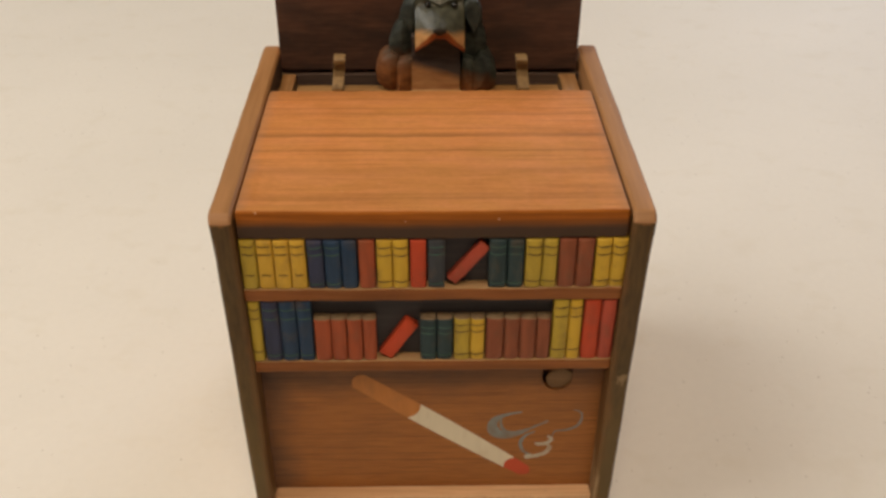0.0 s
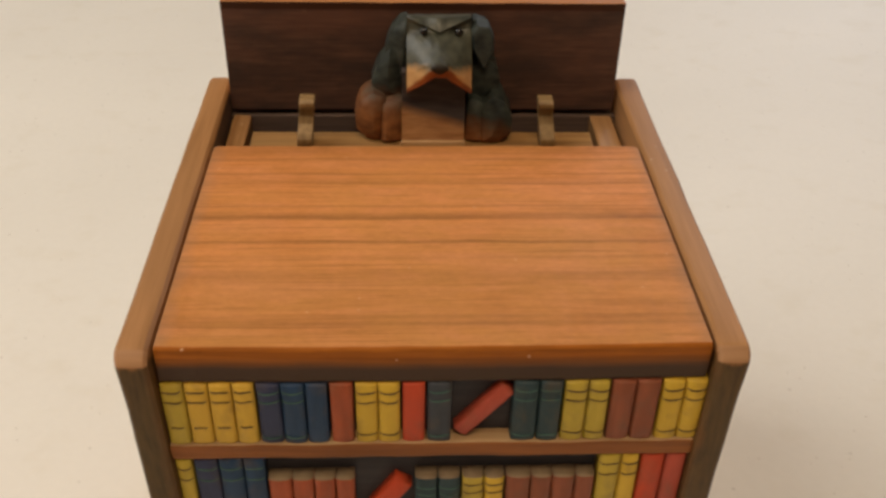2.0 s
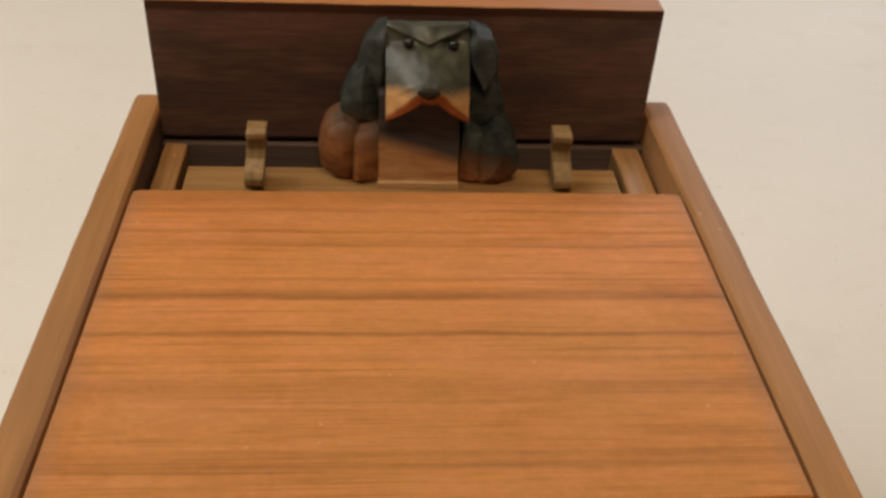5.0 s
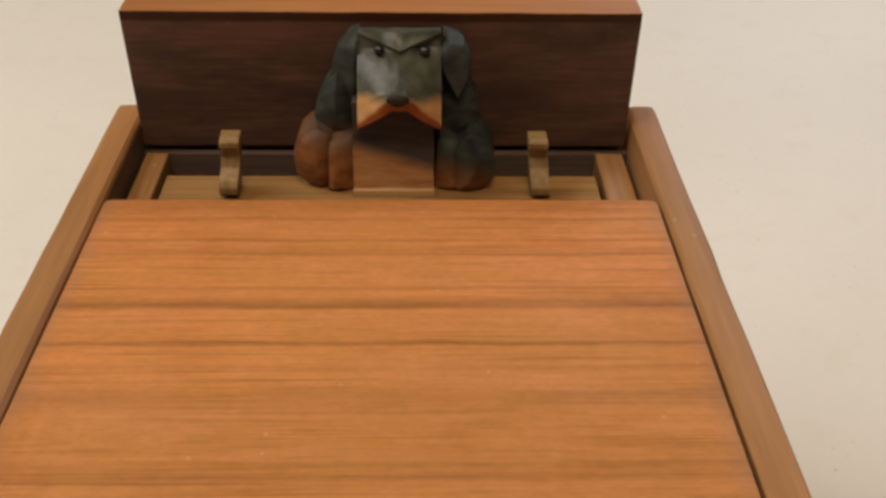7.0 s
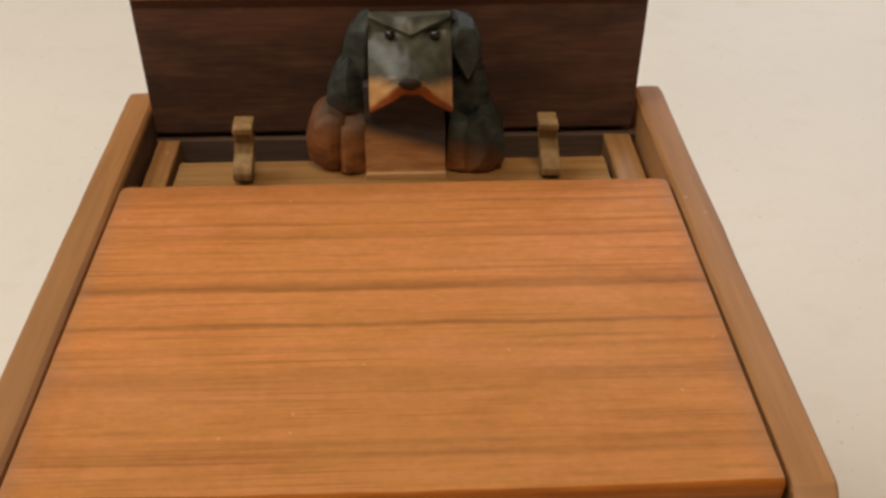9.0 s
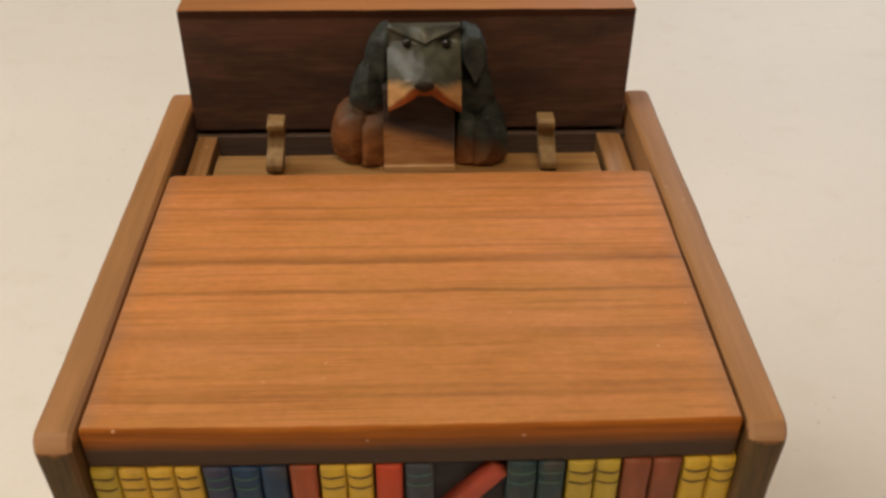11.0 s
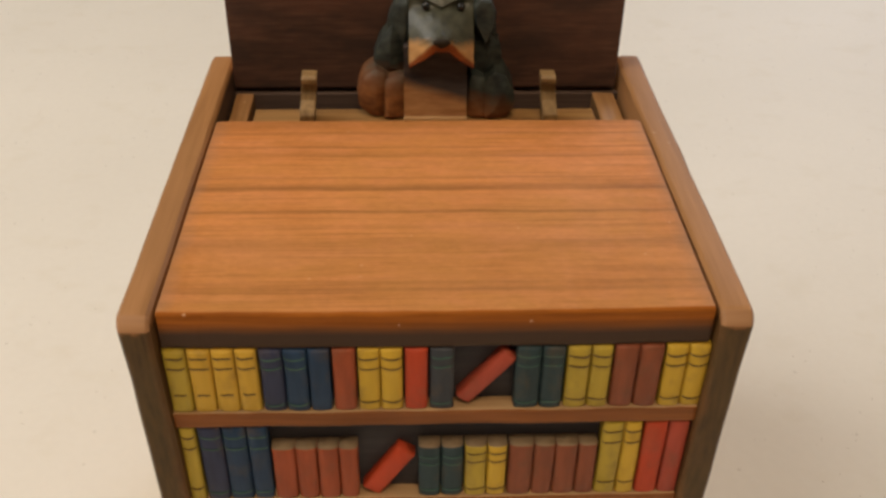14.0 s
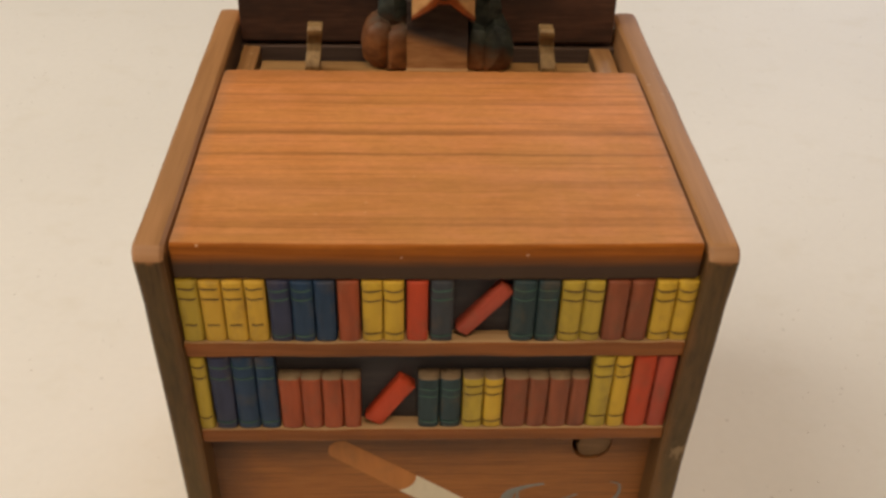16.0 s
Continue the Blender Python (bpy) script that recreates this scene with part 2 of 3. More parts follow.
def dog_coat():
    n = Nodes("dark_grey_and_tan_paint", 0.6, 0.3)
    tool = n.noise(n.scaled(260, 260, 420), 1.0, 4.0)
    grey = n.ramp(tool, (0.3, (0.008, 0.011, 0.010)), (0.7, (0.046, 0.053, 0.043)))
    tan = n.ramp(tool, (0.3, (0.11, 0.036, 0.011)), (0.7, (0.30, 0.115, 0.036)))
    height = n.math("ADD", n.axis("Z"), n.math("MULTIPLY", n.math("SUBTRACT", tool, 0.5), 0.009))
    height = n.math("ADD", height, n.math("MULTIPLY", n.axis("X"), 0.24))
    n.bump(tool, 0.5, 0.0004)
    return n.done(n.mix(n.span(height, 0.1226, 0.1162), grey, tan))


def dog_face():
    n = Nodes("worn_grey_face_and_tan_muzzle_paint", 0.4, 0.45)
    tool = n.noise(n.scaled(300, 300, 300), 1.0, 4.0)
    grey = n.ramp(tool, (0.3, (0.020, 0.022, 0.016)), (0.7, (0.078, 0.076, 0.050)))
    tan = n.ramp(tool, (0.3, (0.38, 0.19, 0.062)), (0.7, (0.57, 0.33, 0.135)))
    aside = n.math("ABSOLUTE", n.math("SUBTRACT", n.axis("X"), 0.0030), 0.0)
    height = n.math("ADD", n.axis("Z"), n.math("MULTIPLY", aside, 0.30))
    height = n.math("ADD", height, n.math("MULTIPLY", n.axis("X"), 0.05))
    height = n.math("ADD", height, n.math("MULTIPLY", n.math("SUBTRACT", tool, 0.5), 0.003))
    n.bump(tool, 0.35, 0.0003)
    red = n.ramp(tool, (0.3, (0.17, 0.040, 0.009)), (0.7, (0.28, 0.070, 0.015)))
    under = n.math("ADD", n.axis("Z"), n.math("MULTIPLY", n.math("MAXIMUM", aside, 0.0024), 1.22))
    under = n.math("ADD", under, n.math("MULTIPLY", n.math("SUBTRACT", tool, 0.5), 0.0012))
    col = n.mix(n.span(height, 0.1354, 0.1336), grey, tan)
    return n.done(n.mix(n.span(under, 0.1371, 0.1363), col, red))


def dog_chest():
    n = Nodes("brown_chest_paint_muzzle_shade", 0.5, 0.35)
    tool = n.noise(n.scaled(120, 500, 700), 1.0, 4.0)
    grey = n.ramp(tool, (0.3, (0.026, 0.020, 0.020)), (0.7, (0.060, 0.046, 0.042)))
    brown = n.ramp(tool, (0.3, (0.23, 0.092, 0.030)), (0.7, (0.42, 0.205, 0.080)))
    rough = n.math("MULTIPLY", n.math("SUBTRACT", tool, 0.5), 0.002)
    # the muzzle's slanting shadow, painted dark grey over the upper chest
    height = n.math("ADD", n.math("ADD", n.axis("Z"), n.math("MULTIPLY", n.axis("X"), 0.29)), rough)
    n.bump(tool, 0.3, 0.0003)
    foot = n.math("SUBTRACT", n.axis("Z"), n.math("MULTIPLY", tool, 0.0008))
    col = n.mix(n.span(height, 0.1206, 0.1176), grey, brown)
    return n.done(n.mix(n.span(foot, 0.1126, 0.1120), col, (0.40, 0.23, 0.10)))


TABLE = table_white()
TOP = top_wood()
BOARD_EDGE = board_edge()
SIDE = wood("brown_side_wood", (0.41, 0.205, 0.082), (0.30, 0.144, 0.053), "y", 0.55, 0.25, 0.05, (0.52, 0.34, 0.21))
WORN = wood("worn_pale_brown_wood", (0.44, 0.235, 0.115), (0.33, 0.16, 0.07), "x", 0.6, 0.2, 0.10, (0.7, 0.5, 0.36))
PEG = wood("dull_brown_peg_wood", (0.25, 0.14, 0.065), (0.13, 0.07, 0.03), "x", 0.6, 0.2)
STAIN = stained_front()
LID_EDGE = wood("orange_lid_edge_wood", (0.43, 0.182, 0.058), (0.33, 0.125, 0.036), "x", 0.5, 0.35)


def lid_inside():
    n = Nodes("dark_red_brown_lid_stain", 0.6, 0.2)
    grain = n.noise(n.scaled(80, 1300, 1300), 1.0, 6.0, 0.7)
    blot = n.noise(n.scaled(55, 120, 150), 1.0, 4.0, 0.6)
    wide = n.noise(n.scaled(20, 40, 60), 1.0, 2.0)
    col = n.ramp(grain, (0.3, (0.056, 0.028, 0.020)), (0.68, (0.125, 0.062, 0.041)))
    col = n.mix(n.ramp(blot, (0.42, 0.0), (0.62, 0.7)), col, (0.036, 0.024, 0.020))
    col = n.mix(n.ramp(wide, (0.45, 0.0), (0.68, 0.4)), col, (0.135, 0.056, 0.035))
    pale = n.math("MULTIPLY", n.spots(300, 0.12, 0.06), 0.35)
    col = n.mix(pale, col, (0.16, 0.10, 0.07))
    # a dark reddish band along the lid's top edge
    edge_height = n.math("ADD", n.axis("Z"), n.math("MULTIPLY", n.math("SUBTRACT", blot, 0.5), 0.0012))
    col = n.mix(n.span(edge_height, 0.1400, 0.1406), col, (0.042, 0.014, 0.006))
    n.bump(grain, 0.35, 0.0003)
    return n.done(col)


LID_IN = lid_inside()
INSIDE = wood("dark_inner_wood", (0.135, 0.088, 0.068), (0.07, 0.046, 0.038), "x", 0.6, 0.25)
SHELF = wood("red_brown_shelf_wood", (0.265, 0.092, 0.024), (0.15, 0.048, 0.012), "x", 0.55, 0.2, 0.03, (0.5, 0.33, 0.2))
SHELF_TOP = wood("bare_shelf_wood", (0.48, 0.31, 0.155), (0.31, 0.18, 0.085), "x", 0.65, 0.2)
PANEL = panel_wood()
RECESS = wood("blue_black_recess_paint", (0.05, 0.042, 0.042), (0.028, 0.026, 0.03), "x", 0.6, 0.25)
DUST = wood("dusty_block_top", (0.30, 0.215, 0.13), (0.20, 0.135, 0.08), "x", 0.7, 0.2)
RAIL = wood("pale_rail_wood", (0.74, 0.47, 0.27), (0.55, 0.32, 0.165), "x", 0.55, 0.3, 0.03)
TRAY = wood("pale_tray_wood", (0.39, 0.215, 0.078), (0.17, 0.08, 0.028), "x", 0.55, 0.3, 0.0, (0, 0, 0), 0.7)
HOOK = wood("brown_hook_wood", (0.32, 0.20, 0.085), (0.16, 0.09, 0.036), "z", 0.5, 0.3, 0.05)
LEDGE = wood("tan_ledge_wood", (0.42, 0.22, 0.085), (0.27, 0.125, 0.045), "y", 0.45, 0.4, 0.10, (0.75, 0.55, 0.32))
PAINTS = {
    "yellow": paint("ochre_yellow_paint", (0.58, 0.365, 0.036), 0.8),
    "olive": paint("olive_yellow_paint", (0.46, 0.325, 0.040), 0.75),
    "gold": paint("golden_yellow_paint", (0.60, 0.362, 0.042), 0.8),
    "slate": paint("dark_slate_paint", (0.046, 0.050, 0.060)),
    "navy": paint("navy_blue_paint", (0.019, 0.045, 0.096)),
    "violet": paint("violet_navy_paint", (0.034, 0.040, 0.084)),
    "teal": paint("dark_teal_paint", (0.026, 0.048, 0.054)),
    "brick": paint("brick_red_paint", (0.35, 0.076, 0.028)),
    "russet": paint("russet_paint", (0.25, 0.072, 0.032)),
    "red": paint("bright_red_paint", (0.48, 0.060, 0.021), 0.75),
    "rose": paint("rose_red_paint", (0.40, 0.070, 0.040), 0.7),
}
BAND_DARK = paint("dark_brown_line_paint", (0.15, 0.092, 0.03))
BAND_GREEN = paint("dull_green_line_paint", (0.06, 0.12, 0.095))
CIG_WHITE = paint("off_white_paint", (0.68, 0.61, 0.47), 0.90, 0.5, (0.40, 0.30, 0.18), 0.3)
CIG_FILTER = paint("orange_brown_filter_paint", (0.47, 0.185, 0.048), 0.8, 0.5, (0.26, 0.12, 0.045), 0.5)
CIG_EMBER = paint("ember_red_paint", (0.52, 0.080, 0.034), 0.8)
SMOKE = paint("grey_blue_smoke_paint", (0.215, 0.235, 0.225), 0.75, 0.5, (0.20, 0.105, 0.05), 0.75)
SMOKE_PALE = paint("pale_smoke_paint", (0.50, 0.45, 0.36), 0.7, 0.5, (0.3, 0.16, 0.07), 0.7)
COAT, FACE = dog_coat(), dog_face()
BEAD = Nodes("black_bead", 0.22, 0.5).done((0.008, 0.007, 0.006))
NOSE = Nodes("matt_black_brown_nose", 0.6, 0.25).done((0.020, 0.014, 0.009))
CHEST = dog_chest()
MOUTH = wood("red_brown_mouth_paint", (0.36, 0.10, 0.035), (0.2, 0.05, 0.02), "x", 0.5, 0.3)
WALL_PAINT = Nodes("wall_paint", 0.8, 0.2)
WALL_PAINT = WALL_PAINT.done(WALL_PAINT.ramp(WALL_PAINT.noise(WALL_PAINT.scaled(3, 3, 3)), (0.3, (0.62, 0.58, 0.52)), (0.7, (0.68, 0.64, 0.58))))
FLOOR_WOOD = wood("floor_wood", (0.25, 0.15, 0.08), (0.16, 0.09, 0.05), "y", 0.5, 0.3, 0.0, (0, 0, 0), 0.05)


# ---- mesh helpers ----
def link_mesh(name, bm, materials, parent=None, label="", smooth=False):
    bmesh.ops.recalc_face_normals(bm, faces=bm.faces)
    me = bpy.data.meshes.new(name)
    bm.to_mesh(me)
    bm.free()
    for m in materials if isinstance(materials, (list, tuple)) else [materials]:
        me.materials.append(m)
    for f in me.polygons:
        f.use_smooth = smooth
    ob = new(name, me)
    ob.parent = parent
    if label:
        tagged(ob, label)
    return ob


def part(name, bm, material, parent, label="", smooth=False):
    return link_mesh(name, bm, material, parent, label, smooth)


def bevel_all(bm, width, segments=2, limit=25):
    edges = [e for e in bm.edges if len(e.link_faces) == 2 and e.calc_face_angle(0) > radians(limit)]
    bmesh.ops.bevel(bm, geom=edges, offset=width, segments=segments, affect="EDGES", profile=0.6, clamp_overlap=True)


def box(x0, x1, y0, y1, z0, z1, bevel=0.0004, segments=2):
    bm = bmesh.new()
    bmesh.ops.create_cube(bm, size=1)
    for v in bm.verts:
        v.co = ((x0 + x1) / 2 + v.co.x * (x1 - x0), (y0 + y1) / 2 + v.co.y * (y1 - y0), (z0 + z1) / 2 + v.co.z * (z1 - z0))
    if bevel:
        bevel_all(bm, bevel, segments)
    return bm


def extruded(outline, x0, x1, place):
    """A flat outline of (a, b) pairs pushed from x0 to x1; place(x, a, b) gives the point."""
    bm = bmesh.new()
    lo = [bm.verts.new(place(x0, a, b)) for a, b in outline]
    hi = [bm.verts.new(place(x1, a, b)) for a, b in outline]
    bm.faces.new(lo)
    bm.faces.new(hi[::-1])
    for i in range(len(lo)):
        j = (i + 1) % len(lo)
        bm.faces.new((lo[i], hi[i], hi[j], lo[j]))
    bmesh.ops.recalc_face_normals(bm, faces=bm.faces)
    return bm


def arc(cy, cz, r, a0, a1, n=6):
    return [(cy + r * math.cos(radians(a0 + (a1 - a0) * i / n)), cz + r * math.sin(radians(a0 + (a1 - a0) * i / n))) for i in range(n + 1)]


def roughen(bm, amount, scale):
    for v in bm.verts:
        v.co += Vector(noise.noise_vector(v.co * scale)) * amount


def slot_where(bm, test, index):
    bm.normal_update()
    for f in bm.faces:
        if test(f):
            f.material_index = index


# ---- room and table ----
def room():
    x0, x1, y0, y1, z0, z1, w = -2.0, 2.2, -1.9, 2.4, -0.74, 1.7, 0.12
    for name, dims, mat in (
        ("floor", (x0 - w, x1 + w, y0 - w, y1 + w, z0 - w, z0), FLOOR_WOOD),
        ("ceiling", (x0 - w, x1 + w, y0 - w, y1 + w, z1, z1 + w), WALL_PAINT),
        ("wall_west", (x0 - w, x0, y0 - w, y1 + w, z0, z1), WALL_PAINT),
        ("wall_east", (x1, x1 + w, y0 - w, y1 + w, z0, z1), WALL_PAINT),
        ("wall_south", (x0, x1, y0 - w, y0, z0, z1), WALL_PAINT),
        ("wall_north", (x0, x1, y1, y1 + w, z0, z1), WALL_PAINT),
    ):
        tagged(link_mesh(name, box(*dims, bevel=0), mat), "plain painted room surface" if mat is WALL_PAINT else "plain brown wooden floor", kind="structure")


def table():
    top_z, thick = 0.0, 0.03
    ob = new("table")
    ob.location = (0, 0.2, -0.74)
    tagged(ob, "cream white table with fine dark specks", "table")

    def local(bm):
        bmesh.ops.translate(bm, verts=bm.verts, vec=(0, -0.2, 0.74))
        return bm

    part("tabletop", local(box(-0.85, 0.85, -0.5, 0.95, top_z - thick, top_z, 0.004, 3)), TABLE, ob)
    for x in (-0.78, 0.78):
        for y in (-0.43, 0.88):
            part("leg", local(box(x - 0.03, x + 0.03, y - 0.03, y + 0.03, -0.74, top_z - thick, 0.004)), TABLE, ob)


room()
table()

# ---- the cigarette box ----
TOP_Z, HALF, INNER, OUTER = 0.118, 0.0503, 0.0510, 0.0572
BACK = 0.1095
case = new("cigarette_box")
tagged(case, "carved wooden cigarette box made like a bookcase, its rear lid open", "box")


def side_panel(sign):
    r, front = 0.0035, -0.0025
    outline = [(front, 0.0)] + arc(front + r, TOP_Z - r, r, 180, 90, 5) + arc(BACK - 0.003, TOP_Z - 0.003, 0.003, 90, 0, 4) + [(BACK, 0.0)]
    bm = extruded(outline, sign * INNER, sign * OUTER, lambda x, a, b: (x, a, b))
    # cut along the length so that the worn arris can waver
    for i in range(1, 14):
        bmesh.ops.bisect_plane(bm, geom=bm.verts[:] + bm.edges[:] + bm.faces[:], plane_co=(0, i * 0.008, 0), plane_no=(0, 1, 0))
    for i in range(1, 12):
        bmesh.ops.bisect_plane(bm, geom=bm.verts[:] + bm.edges[:] + bm.faces[:], plane_co=(0, 0, i * 0.0095), plane_no=(0, 0, 1))
    bevel_all(bm, 0.0016, 3, 40)
    # the boards lean in a little towards the foot
    for v in bm.verts:
        down = TOP_Z - v.co.z
        if abs(v.co.x) > INNER + 0.002:
            v.co.x -= sign * (0.0006 * min(1.0, down / 0.008) + 0.0017 * down / TOP_Z)
        else:
            v.co.x -= sign * 0.0010 * min(1.0, down / 0.05)
    roughen(bm, 0.00022, 90)
    slot_where(bm, lambda f: f.normal.y < -0.6 and f.calc_center_median().z < TOP_Z - 0.0018, 1)
    slot_where(bm, lambda f: f.normal.y < -0.2 and f.normal.z > 0.25 and f.calc_center_median().y < 0.004, 2)
    slot_where(bm, lambda f: f.normal.x * sign < -0.9 and f.calc_center_median().z < TOP_Z - 0.0018 and f.calc_center_median().y < 0.0045, 1)
    # the left inner face lies in shade, painted with the darker inner wood
    if sign < 0:
        slot_where(bm, lambda f: f.normal.x > 0.9 and f.calc_center_median().y > 0.0705 and f.calc_center_median().z < TOP_Z - 0.0016, 3)
    part("side_panel", bm, [SIDE, STAIN, WORN, INSIDE], case, "brown side board with a dark-stained front edge", smooth=True).data.set_sharp_from_angle(angle=radians(28))


def top_board():
    r, y1, z0 = 0.0009, 0.0712, 0.1097
    outline = [(0.0002, z0)] + arc(0.0 + r, TOP_Z - r, r, 180, 90, 5) + [(y1, TOP_Z), (y1, z0)]
    bm = extruded(outline, -HALF, HALF, lambda x, a, b: (x, a, b))
    for i in range(1, 72):
        bmesh.ops.bisect_plane(bm, geom=bm.verts[:] + bm.edges[:] + bm.faces[:], plane_co=(-HALF + i * HALF / 36, 0, 0), plane_no=(1, 0, 0))
    bevel_all(bm, 0.0004, 2, 40)
    for v in bm.verts:
        over = abs(v.co.x) - (HALF - 0.0014)
        if over > 0 and v.co.y > y1 - 0.003:
            v.co.y -= 0.0014 - math.sqrt(max(0.0, 0.0014 ** 2 - over ** 2))
    roughen(bm, 0.00012, 140)
    # the front edge is planed a little round
    for v in bm.verts:
        if v.co.y < 0.003:
            v.co.y -= 0.0005 * (1 - (v.co.x / HALF) ** 2)
        if v.co.y < 0.003 and v.co.z > TOP_Z - 0.002:
            v.co += Vector((0, 0.5, -0.6)) * 0.0005 * max(0.0, noise.noise(v.co * 330) - 0.12)
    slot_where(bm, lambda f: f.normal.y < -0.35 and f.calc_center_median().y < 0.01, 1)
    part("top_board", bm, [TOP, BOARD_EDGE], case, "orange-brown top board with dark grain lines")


def shelf(z0, z1, half, label):
    bm = box(-half, half, -0.0011, 0.009, z0, z1, 0.0)
    for i in range(1, 30):
        bmesh.ops.bisect_plane(bm, geom=bm.verts[:] + bm.edges[:] + bm.faces[:], plane_co=(-half + i * half / 15, 0, 0), plane_no=(1, 0, 0))
    bevel_all(bm, 0.0006, 2, 40)
    roughen(bm, 0.00022, 160)
    slot_where(bm, lambda f: f.normal.z > 0.35, 1)
    return part("shelf", bm, [SHELF, SHELF_TOP], case, label)


def spine(x0, x1, z0, z1, back, bulge, seed, head=0.8):
    """A carved book: a rounded spine on a block, soft at head and foot."""
    bm = bmesh.new()
    n, w = 8, (x1 - x0) - 0.00018
    cx = (x0 + x1) / 2
    rings = []
    for z, shrink in ((z0, 0.86), (z0 + 0.00035, 0.97), (z0 + 0.3 * (z1 - z0), 1.0), (z0 + 0.7 * (z1 - z0), 0.99), (z1 - 0.0005, 0.97), (z1, head)):
        ring = [bm.verts.new((cx - w / 2, back, z)), ]
        for i in range(n + 1):
            a = math.pi * i / n
            ring.append(bm.verts.new((cx - w / 2 * math.cos(a) * (0.94 + 0.06 * shrink), -bulge * math.sin(a) ** 0.75 * shrink + 0.0008 * (1 - shrink), z)))
        ring.append(bm.verts.new((cx + w / 2, back, z)))
        rings.append(ring)
    for a, b in zip(rings, rings[1:]):
        for i in range(len(a)):
            j = (i + 1) % len(a)
            bm.faces.new((a[i], a[j], b[j], b[i]))
    bm.faces.new(rings[0][::-1])
    bm.faces.new(rings[-1])
    for v in bm.verts:
        v.co += Vector(noise.noise_vector(v.co * 300 + Vector((seed, 0, 0)))) * 0.00012
    return bm


def line_round(x0, x1, z, bulge, height, reach=1.0):
    """A painted line across a spine."""
    bm = bmesh.new()
    n, w, cx = 8, (x1 - x0) - 0.0003, (x0 + x1) / 2
    rows = [[], [], [], []]
    for i in range(n + 1):
        a = math.pi * (0.5 + (i / n - 0.5) * reach)
        dip = 0.00022 * (1 - math.sin(a)) + 0.0001 * math.sin(7 * x0 * 1000 + i)
        for row, (up, out) in zip(rows, ((-0.5, 0.0), (-0.5, 1.0), (0.5, 1.0), (0.5, 0.0))):
            row.append(bm.verts.new((cx - w / 2 * math.cos(a), -bulge * math.sin(a) ** 0.75 + 0.0001 - 0.00025 * out, z + up * height + dip)))
    for a, b in ((0, 1), (1, 2), (2, 3), (3, 0)):
        for i in range(n):
            bm.faces.new((rows[a][i], rows[a][i + 1], rows[b][i + 1], rows[b][i]))
    bm.faces.new([r[0] for r in rows])
    bm.faces.new([r[-1] for r in rows][::-1])
    return bm


BOOK_WORDS = {"yellow": "ochre yellow carved book spine", "olive": "olive yellow carved book spine", "gold": "golden yellow carved book spine", "slate": "dark slate carved book spine", "navy": "navy blue carved book spine",
              "violet": "violet navy carved book spine", "teal": "dark teal carved book spine", "brick": "brick red carved book spine",
              "russet": "russet carved book spine", "red": "bright red carved book spine", "rose": "rose red carved book spine"}


def book(x0, x1, z0, z1, kind, lines="", seed=0):
    bulge = 0.00088
    low = z1 < 0.085
    bm = spine(x0, x1, z0, z1, 0.0030, bulge, seed, 0.94 if low else 0.8)
    if low:
        slot_where(bm, lambda f: f.normal.z > 0.9, 1)
    ob = part("book", bm, [PAINTS[kind], DUST], case, BOOK_WORDS[kind], smooth=True)
    h = z1 - z0
    spots = {"two_dash": ((0.90, 0.62), (0.735, 0.66), (0.30, 0.40)), "three": ((0.86, 0.95), (0.70, 0.95), (0.14, 0.95)),
             "three_low": ((0.875, 0.85), (0.73, 0.85), (0.165, 0.8)), "green": ((0.87, 0.9), (0.72, 0.9), (0.10, 0.9)), "green_short": ((0.80, 0.9), (0.66, 0.9), (0.13, 0.9)), "": ()}[lines]
    for k, reach in spots:
        green = lines.startswith("green")
        part("band", line_round(x0, x1, z0 + k * h, bulge, 0.00026 if green else 0.00030, reach), BAND_GREEN if green else BAND_DARK, ob,
             "painted dull green line" if green else "painted dark brown line")
    return ob


SETS = {"yellow": 1, "olive": 1, "gold": 1, "slate": 3, "navy": 2, "violet": 2, "teal": 3, "brick": 4, "russet": 4, "red": 5, "rose": 5, "": 0}


def row_of_books(x, z0, entries):
    for i, (end, top, kind, lines) in enumerate(entries):
        if kind:
            # a dark slit is left between one set of volumes and the next
            after = entries[i + 1][2] if i + 1 < len(entries) else kind
            slit = 0.00026 if SETS[after] != SETS[kind] else 0.0
            book(x, end - slit, z0, top, kind, lines, seed=i * 7.3 + z0 * 100)
        x = end


def leaning_book(cx, cz, length, width, angle, kind):
    bm = spine(-width / 2, width / 2, -length / 2, length / 2, 0.0030, 0.0006, cx * 1000, 0.7)
    bmesh.ops.rotate(bm, verts=bm.verts, cent=(0, 0, 0), matrix=Matrix.Rotation(radians(angle), 3, "Y"))
    bmesh.ops.translate(bm, verts=bm.verts, vec=(cx, 0.0004, cz))
    part("book", bm, PAINTS[kind], case, "bright red carved book leaning in a gap", smooth=True)


